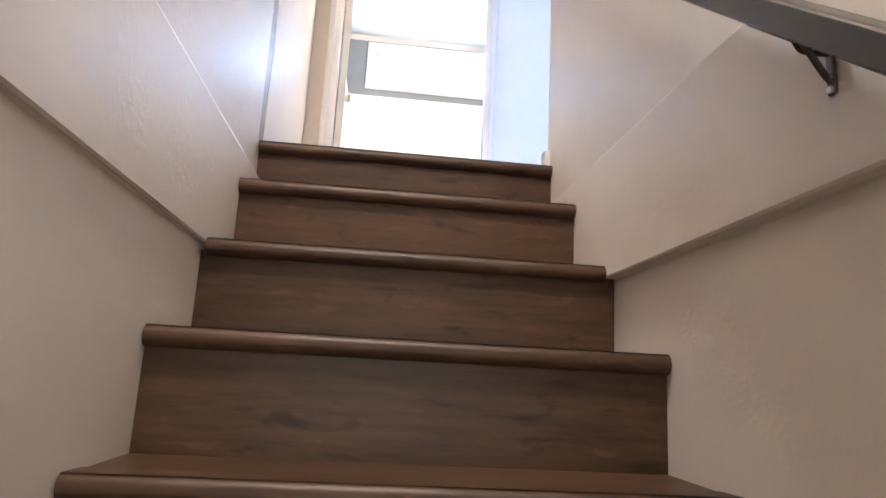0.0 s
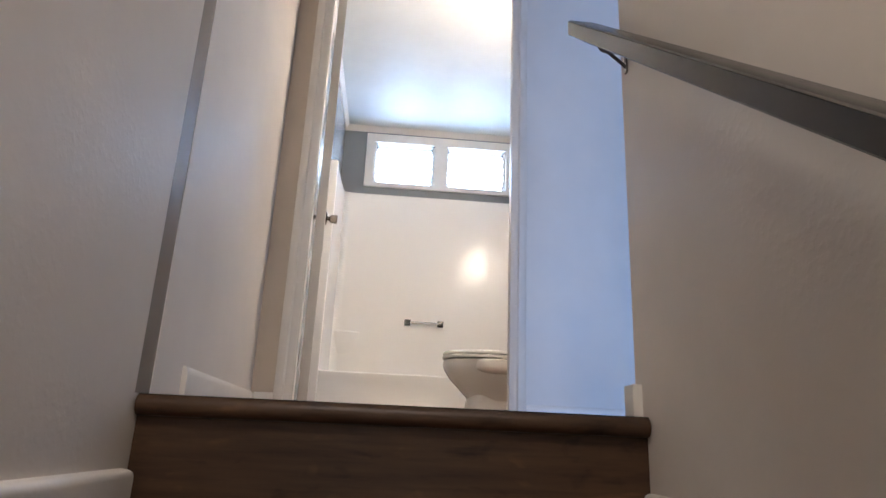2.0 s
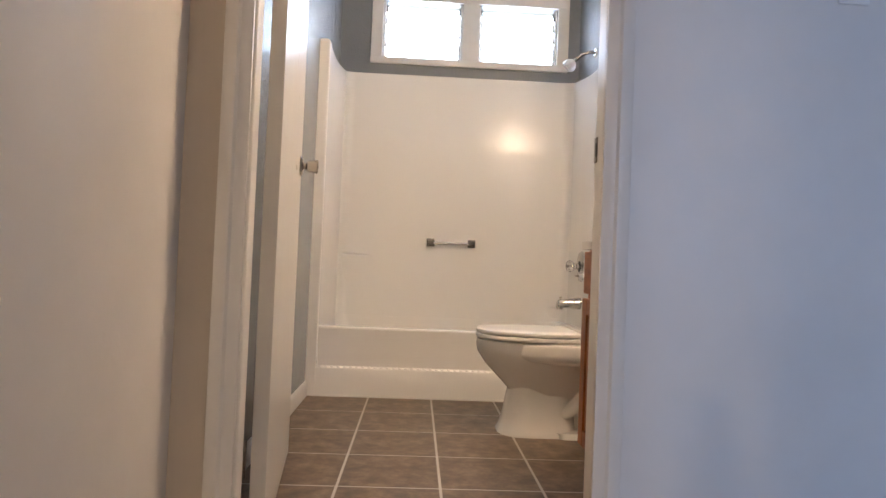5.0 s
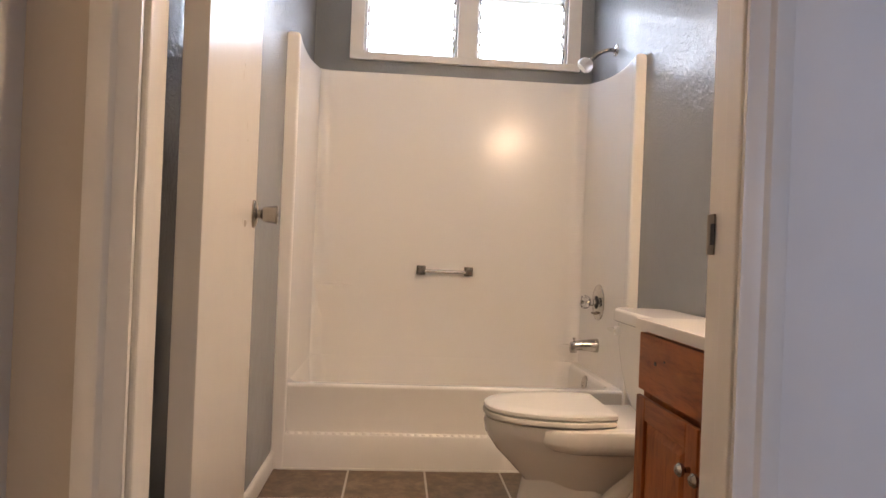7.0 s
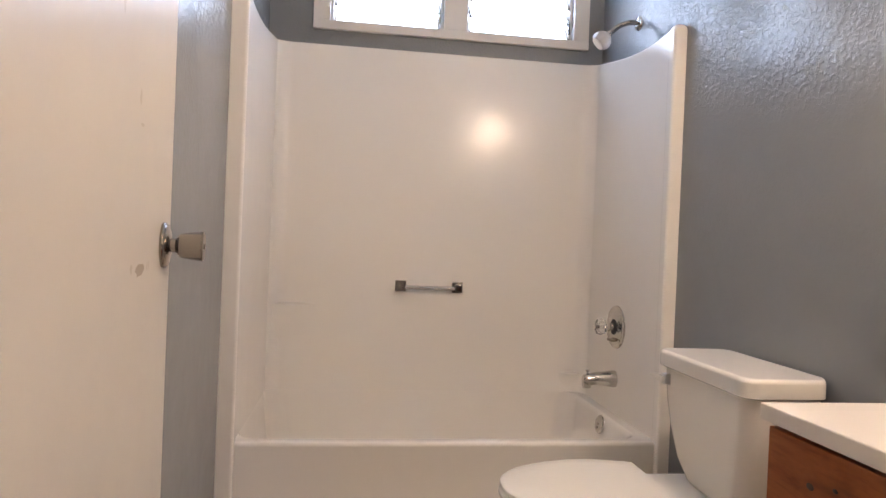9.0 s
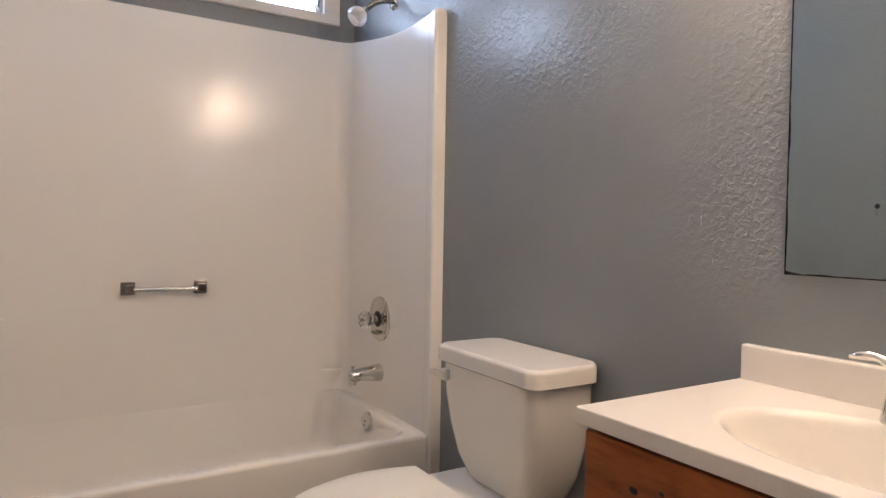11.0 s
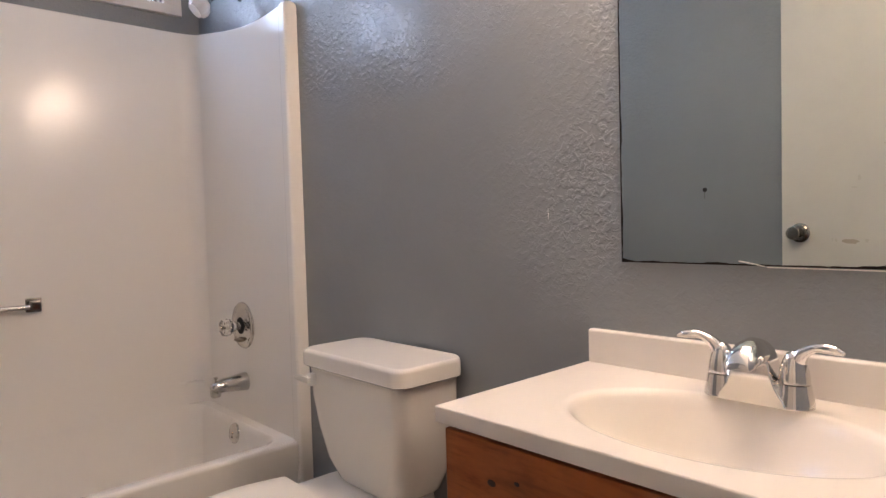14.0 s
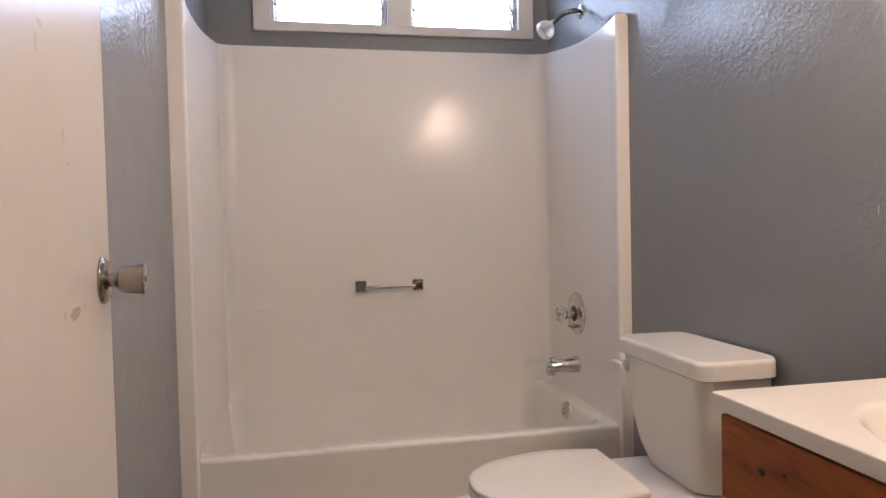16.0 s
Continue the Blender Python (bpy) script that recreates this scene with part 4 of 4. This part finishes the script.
def cab_door(y0, y1, ky):
    d = part("door", box(VF - 0.012, VF - 0.0005, y0 + 0.01, y1 - 0.01, 0.125, 0.572, 0.001), M_CABV, vanity)
    w = 0.052
    for a, b, c, e, mt in ((y0, y0 + w, 0.115, 0.583, M_CABV), (y1 - w, y1, 0.115, 0.583, M_CABV), (y0 + w, y1 - w, 0.115, 0.115 + w, M_CAB), (y0 + w, y1 - w, 0.583 - w, 0.583, M_CAB)):
        part("door_rail", box(VF - 0.020, VF - 0.008, a, b, c, e, 0.003), mt, d)
    part("raised_panel", sweep([[(VF - 0.011, y0 + w + 0.004, 0.115 + w + 0.004), (VF - 0.011, y1 - w - 0.004, 0.115 + w + 0.004), (VF - 0.011, y1 - w - 0.004, 0.583 - w - 0.004), (VF - 0.011, y0 + w + 0.004, 0.583 - w - 0.004)],
                                [(VF - 0.019, y0 + w + 0.022, 0.115 + w + 0.022), (VF - 0.019, y1 - w - 0.022, 0.115 + w + 0.022), (VF - 0.019, y1 - w - 0.022, 0.583 - w - 0.022), (VF - 0.019, y0 + w + 0.022, 0.583 - w - 0.022)]]), M_CABV, d, smooth=False)
    part("knob", lathe([(0, 0), (0.006, 0), (0.006, 0.010), (0.013, 0.016), (0.014, 0.022), (0.009, 0.028), (0, 0.029)], Matrix.Translation((VF - 0.020, ky, 0.497)) @ Matrix.Rotation(-math.pi / 2, 4, "Y"), 18), M_NICKEL, d, "round nickel knob")


cab_door(3.213, VY1 - 0.004, 3.240)
cab_door(VY0 + 0.01, 3.207, 3.180)
# knots in the drawer front
for ky, kz, r in ((3.428, 0.672, 0.0065), (3.380, 0.684, 0.004), (3.16, 0.655, 0.005)):
    part("knot", lathe([(0, 0), (r, 0), (r * 0.8, 0.0006), (0, 0.0007)], Matrix.Translation((VF - 0.0181, ky, kz)) @ Matrix.Rotation(-math.pi / 2, 4, "Y") @ Matrix.Diagonal((0.8, 1.25, 1, 1)), 14), mat("dark_knot", (0.025, 0.010, 0.006), 0.5), vanity)

# vanity top with a moulded oval basin
top = thing("washbasin", "cream cast-marble vanity top with moulded oval basin and backsplash", "washbasin")
ZT = 0.766
CX, CY, RX, RY = 1.030, 3.190, 0.142, 0.215
AX0, AX1, AY0, AY1 = 0.833, WX1 - 0.001, YB + 0.005, 3.541


def top_mesh():
    n = 64
    ring_out, rings = [], []
    for k in range(n):
        a = 2 * math.pi * k / n
        c, s = math.cos(a), math.sin(a)
        # where the ray from the basin's middle meets the slab's outline
        ts = []
        if abs(c) > 1e-9:
            ts.append(((AX1 if c > 0 else AX0) - CX) / c)
        if abs(s) > 1e-9:
            ts.append(((AY1 if s > 0 else AY0) - CY) / s)
        t = min(ts)
        ring_out.append((CX + t * c, CY + t * s))
    for corner in ((AX0, AY0), (AX0, AY1), (AX1, AY0), (AX1, AY1)):
        k = min(range(n), key=lambda j: math.hypot(ring_out[j][0] - corner[0], ring_out[j][1] - corner[1]))
        ring_out[k] = corner
    inset = lambda p, d: (min(max(p[0], AX0 + d), AX1 - d), min(max(p[1], AY0 + d), AY1 - d))
    rings.append([(*inset(p, 0.02), ZT - 0.026) for p in ring_out])
    rings.append([(*inset(p, 0.0), ZT - 0.026) for p in ring_out])
    rings.append([(*inset(p, 0.0), ZT - 0.003) for p in ring_out])
    rings.append([(*inset(p, 0.001), ZT - 0.001) for p in ring_out])
    rings.append([(*inset(p, 0.003), ZT) for p in ring_out])
    for f, dz in ((1.08, 0.0), (1.03, -0.0012), (1.0, -0.004), (0.97, -0.010), (0.93, -0.022), (0.86, -0.048), (0.75, -0.080), (0.6, -0.104), (0.4, -0.120), (0.2, -0.127), (0.08, -0.129)):
        rings.append([(CX + RX * f * math.cos(2 * math.pi * k / n), CY + RY * f * math.sin(2 * math.pi * k / n), ZT + dz) for k in range(n)])
    return sweep(rings, cap=False)


part("slab", top_mesh(), M_MARBLE, top)
part("backsplash", box(AX1 - 0.020, AX1, AY0, AY1 - 0.004, ZT - 0.004, 0.832, 0.005, 3), M_MARBLE, top)
part("drain", lathe([(0, 0), (0.021, 0), (0.019, 0.004), (0, 0.005)], Matrix.Translation((CX, CY, ZT - 0.130)), 20), M_CHROME, top)

# faucet
tap = thing("faucet", "chrome two-handle centre-set faucet on the vanity top", "faucet")
FXC, FYC = 1.183, 3.190
part("base", sweep([rrect(FXC - 0.027, FXC + 0.028, FYC - 0.080, FYC + 0.080, 0.027, ZT), rrect(FXC - 0.027, FXC + 0.027, FYC - 0.079, FYC + 0.079, 0.026, ZT + 0.004), rrect(FXC - 0.024, FXC + 0.024, FYC - 0.076, FYC + 0.076, 0.023, ZT + 0.010)]), M_CHROME, tap)
for s in (-1, 1):
    y = FYC + s * 0.053
    part("handle_base", lathe([(0, 0.004), (0.0275, 0.004), (0.0265, 0.010), (0.0245, 0.020), (0.0228, 0.030), (0.0222, 0.034), (0, 0.034)], Matrix.Translation((FXC, y, ZT)), 24), M_CHROME, tap)
    hd = part("handle", lathe([(0, 0.036), (0.0215, 0.036), (0.0212, 0.044), (0.0198, 0.053), (0.0175, 0.062), (0.0148, 0.070), (0.0118, 0.077), (0.006, 0.082), (0, 0.083)], Matrix.Translation((FXC, y, ZT)), 24), M_CHROME, tap)
    part("lever", tube(smoothpath([(FXC, y, ZT + 0.055), (FXC - 0.002, y + s * 0.010, ZT + 0.078), (FXC - 0.006, y + s * 0.030, ZT + 0.091), (FXC - 0.010, y + s * 0.052, ZT + 0.092), (FXC - 0.012, y + s * 0.068, ZT + 0.088)]), [0.013, 0.0125, 0.0085, 0.0065, 0.0075, 0.0065, 0.003], 14), M_CHROME, hd)


def spout_mesh():
    """Domed spout, flat underneath, reaching out over the basin."""
    rings = []
    for dx, hy, top, low in ((0.0215, 0.010, 0.060, 0.036), (0.019, 0.016, 0.076, 0.038), (0.012, 0.020, 0.088, 0.042), (0.000, 0.0225, 0.096, 0.046), (-0.016, 0.0235, 0.099, 0.056), (-0.036, 0.024, 0.097, 0.062), (-0.052, 0.0235, 0.089, 0.061), (-0.063, 0.022, 0.080, 0.059), (-0.071, 0.019, 0.070, 0.058), (-0.075, 0.014, 0.062, 0.057)):
        ring = []
        for k in range(24):
            a = 2 * math.pi * k / 24
            u = math.sin(a)
            ring.append((FXC + dx, FYC + hy * math.cos(a), ZT + (low + (top - low) * 0.25) + ((top - low) * 0.75 * u if u > 0 else (top - low) * 0.25 * max(-1, 2.2 * u))))
        rings.append(ring)
    return sweep(rings)


part("spout", spout_mesh(), M_CHROME, tap)
part("spout_body", sweep([rrect(FXC - 0.0285 + k, FXC + 0.022 - k, FYC - w, FYC + w, 0.003, ZT + z, 3) for z, w, k in ((0.002, 0.050, 0.0), (0.010, 0.047, 0.0), (0.017, 0.042, 0.0), (0.026, 0.036, 0.0005), (0.036, 0.032, 0.0005), (0.048, 0.0285, 0.001), (0.064, 0.025, 0.002), (0.078, 0.0205, 0.004), (0.088, 0.014, 0.008), (0.093, 0.007, 0.012))]), M_CHROME, tap)

# ---- mirror ----
mirror = thing("mirror", "frameless wall mirror with corroded dark edges", "mirror")
MY0, MY1, MZ0, MZ1 = 2.89, 3.466, 0.966, 1.76
part("glass", box(WX1 - 0.006, WX1 - 0.001, MY0, MY1, MZ0, MZ1), M_MIRROR, mirror, smooth=False)
rng = random.Random(3)


def worn_edge(a, b, way):
    """An uneven dark line of failed silvering along an edge."""
    bm = bmesh.new()
    n = 90
    p0 = p1 = None
    for k in range(n + 1):
        t = k / n
        w = 0.0017 + 0.0040 * max(0, noise.noise((t * 9, a[1] * 3, 1))) + 0.0012 * rng.random()
        if t < 0.05 and way[2]:
            w += 0.005 * (1 - t / 0.05)
        q = Vector(a).lerp(Vector(b), t)
        v0, v1 = bm.verts.new(q), bm.verts.new(q + Vector(way) * w)
        if p0:
            bm.faces.new((p0, p1, v1, v0))
        p0, p1 = v0, v1
    return bm


part("worn_edge", worn_edge((WX1 - 0.0064, MY1, MZ0), (WX1 - 0.0064, MY0, MZ0), (0, 0, 1)), M_WORN, mirror, "black corroded silvering")
part("worn_edge", worn_edge((WX1 - 0.0064, MY1, MZ0), (WX1 - 0.0064, MY1, MZ1), (0, -1, 0)), M_WORN, mirror, "black corroded silvering")

# loose end of white caulk along the mirror's lower edge
part("caulk_sliver", tube(smoothpath([(WX1 - 0.0085, 3.245, 0.9735), (WX1 - 0.0085, 3.222, 0.9690), (WX1 - 0.0075, 3.205, 0.9655)]), 0.0008, 8), M_CAULK, mirror, "loose sliver of white caulk")
part("caulk_bead", tube([(WX1 - 0.004, 2.906, 0.9635), (WX1 - 0.004, 3.202, 0.9640)], 0.0010, 8), M_CAULK, mirror, "thin white caulk bead")

# vanity light
vl = thing("vanity_light", "lit white glass vanity light bar on the wall over the mirror", "wall lamp")
part("back_plate", box(WX1 - 0.02, WX1 - 0.001, 2.99, 3.53, 1.85, 1.97, 0.004), M_CHROME, vl)
for gy in (3.07, 3.26, 3.45):
    part("arm", tube(smoothpath([(WX1 - 0.015, gy, 1.955), (WX1 - 0.06, gy, 1.975), (WX1 - 0.105, gy, 2.02), (WX1 - 0.110, gy, 2.045)]), 0.009, 12), M_CHROME, vl)
    part("socket", lathe([(0, 0), (0.026, 0), (0.024, 0.035), (0.012, 0.05), (0, 0.05)], Matrix.Translation((WX1 - 0.110, gy, 2.005)), 16), M_CHROME, vl)
    part("glass_shade", lathe([(0, 0.0), (0.060, 0.004), (0.083, 0.012), (0.086, 0.03), (0.080, 0.09), (0.066, 0.16), (0.045, 0.205), (0.026, 0.222), (0, 0.224)], Matrix.Translation((WX1 - 0.110, gy, 1.785)), 24), M_LAMPGLASS, vl)

# old taped joint and a small scrape in the east wall's paint
east = bpy.data.objects["wall_bath_east"]
part("tape_seam", sweep([[(WX1 + 0.001, 3.642 + k, z), (WX1 - 0.0003, 3.629 + k, z), (WX1 - 0.0005, 3.622 + k, z), (WX1 + 0.001, 3.600 + k, z)] for z, k in ((1.15, 0.010), (1.30, 0.001), (1.62, 0.004), (2.05, 0.0), (2.40, 0.003))]), M_BATH, east)
part("scrape", sweep([[(WX1 + 0.0005, 3.6445 - w, z), (WX1 - 0.0008, 3.6445, z), (WX1 + 0.0005, 3.6445 + w, z)] for z, w in ((1.052, 0.0003), (1.058, 0.0008), (1.066, 0.0007), (1.074, 0.0003))]), M_PLATE, east, "scraped paint showing white")

# robe hook hole on the west wall
hook = thing("wall_anchor", "small black anchor hole in the grey wall", "wall anchor")
part("plug", lathe([(0, 0), (0.0095, 0), (0.0085, 0.002), (0, 0.0022)], Matrix.Translation((WX0, 3.99, 1.155)) @ Matrix.Rotation(math.pi / 2, 4, "Y"), 12), M_BLACK, hook)
part("stain", box(WX0 + 0.0004, WX0 + 0.0008, 3.9895, 3.9920, 1.118, 1.146), M_STAIN, hook)

# ---- handrail ----
rail = thing("handrail", "dark grey painted rectangular wood handrail on metal brackets", "handrail")
RX0, RX1 = 0.657, 0.728
SL = math.atan(0.84)


def rail_z(y):
    """Height of the rail's underside."""
    return 0.945 + (y - 1.935) * 0.84


prof = [(RX0, 0.004), (RX0, 0.042), (RX0 + 0.005, 0.047), (RX1 - 0.005, 0.047), (RX1, 0.042), (RX1, 0.004), (RX1 - 0.004, 0.0), (RX0 + 0.004, 0.0)]
part("bar", sweep([[(x, y, rail_z(y) + w) for x, w in prof] for y in (-0.75, 1.930, 1.935)]), M_RAIL, rail)


# paint rubbed through along the upper edge
part("rubbed_edge", sweep([[(x, y, rail_z(y) + w) for x, w in ((RX0 + 0.0012, 0.0424), (RX0 + 0.0006, 0.0438), (RX0 + 0.0034, 0.0466), (RX0 + 0.0048, 0.0462))] for y in (-0.74, 1.925)]), M_RAILWEAR, rail, "pale rubbed edge")


def bracket(y):
    """Bent wire arm from a small wall plate up to a strap under the rail."""
    zb = rail_z(y)
    wx = XR - 0.013 if zb < -0.134 else XR
    b = part("bracket", tube(smoothpath([(wx - 0.004, y + 0.008, zb - 0.050), (wx - 0.014, y + 0.006, zb - 0.042), (RX0 + 0.034, y - 0.014, zb - 0.018), (RX0 + 0.022, y - 0.022, zb - 0.016)]), 0.0042, 10), M_IRON, rail, "dark metal bracket")
    part("brace", tube(smoothpath([(RX0 + 0.030, y - 0.004, zb - 0.010), (RX0 + 0.046, y + 0.004, zb - 0.016), (wx - 0.006, y + 0.008, zb - 0.014)]), 0.0036, 8), M_IRON, b)
    part("wall_plate", box(wx - 0.005, wx - 0.0003, y + 0.002, y + 0.015, zb - 0.066, zb + 0.004, 0.002), M_IRON, b)
    part("rail_plate", sweep([[(x, q, rail_z(q) - w) for x, w in ((RX0 + 0.012, 0.0005), (RX0 + 0.012, 0.004), (wx - 0.004, 0.004), (wx - 0.004, 0.0005))] for q in (y - 0.026, y + 0.060)]), M_IRON, b)
    for dz in (0.044, 0.060):
        part("screw", lathe([(0, 0), (0.005, 0), (0.004, 0.003), (0, 0.0035)], Matrix.Translation((wx - 0.005, y + 0.0085, zb - dz)) @ Matrix.Rotation(-math.pi / 2, 4, "Y"), 12), M_PLATE, b)
    part("screw", lathe([(0, 0), (0.005, 0), (0.004, -0.003), (0, -0.0035)], Matrix.Translation((RX0 + 0.030, y + 0.050, rail_z(y + 0.050) - 0.004)), 12), M_PLATE, b)


bracket(1.80)
bracket(0.480)
bracket(-0.60)

# unseen ceiling lamp added as stair fill; its drum keeps light off upper walls
cl = thing("stair_fill_lamp", "added unseen round ceiling lamp with dark metal drum, fill light for the stairs", "ceiling lamp")
CLM = Matrix.Translation((0.14, -0.15, ZC))
part("drum", lathe([(0, 0), (0.165, 0), (0.165, -0.115), (0.160, -0.115), (0.160, -0.006), (0, -0.006)], CLM, 40), M_IRON, cl)
part("bowl", lathe([(0.150, -0.008), (0.150, -0.020), (0.11, -0.030), (0.05, -0.034), (0, -0.0345)], CLM, 32), M_BOWL, cl)

# light switch on the hall wall
sw = thing("light_switch", "white plastic light switch plate on the hall wall", "light switch")
part("plate", box(1.180, 1.250, YH - 0.005, YH - 0.0002, 1.272, 1.386, 0.003), M_PLATE, sw)
part("toggle", box(1.210, 1.220, YH - 0.016, YH - 0.004, 1.322, 1.340, 0.002), M_PLATE, sw)
for z in (1.300, 1.358):
    part("screw", lathe([(0, 0), (0.0035, 0), (0.003, 0.0012), (0, 0.0015)], Matrix.Translation((1.215, YH - 0.005, z)) @ Matrix.Rotation(math.pi / 2, 4, "X"), 10), M_BLACK, sw)

# ---- planks of the hall floor and tiles of the bathroom floor ----
rng = random.Random(8)
y = 1.812
for row in range(7):
    x = XL + 0.004 - rng.uniform(0, 0.6)
    w = 0.1305
    while x < 1.6:
        l = 0.92
        a, b = max(x, XL - 0.042), min(x + l, HX1)
        if b - a > 0.03:
            part("plank", box(a, b - 0.0015, y, min(y + w - 0.0015, YH + 0.0), HALL - 0.006, HALL, 0.001, 1), M_FLOORP, bpy.data.objects["floor_hall_base"])
        x += l
    y += w
part("stair_head_board", box(XL + 0.002, XR - 0.002, 1.845, 1.852, HALL - 0.02, HALL - 0.001), M_FLOORP, bpy.data.objects["floor_hall_base"], smooth=False)

TX, TYS = 0.3105, 0.3165
for i in range(-2, 5):
    for j in range(-1, 6):
        x0, x1 = 0.081 + i * TX + 0.0042, 0.081 + (i + 1) * TX - 0.0042
        y1, y0 = 4.345 - j * TYS - 0.0042, 4.345 - (j + 1) * TYS + 0.0042
        x0, x1, y0, y1 = max(x0, WX0 + 0.012), min(x1, WX1 - 0.002), max(y0, YH + 0.043), min(y1, 4.66)
        if y0 < YB + 0.01:
            x0, x1 = (max(x0, OX0 + 0.002), min(x1, OX1 - 0.002)) if y1 < YB + 0.02 else (x0, x1)
        if x1 - x0 > 0.02 and y1 - y0 > 0.02:
            part("tile", box(x0, x1, y0, y1, -0.004, 0.0006, 0.0005, 1), M_TILE, bath_floor)
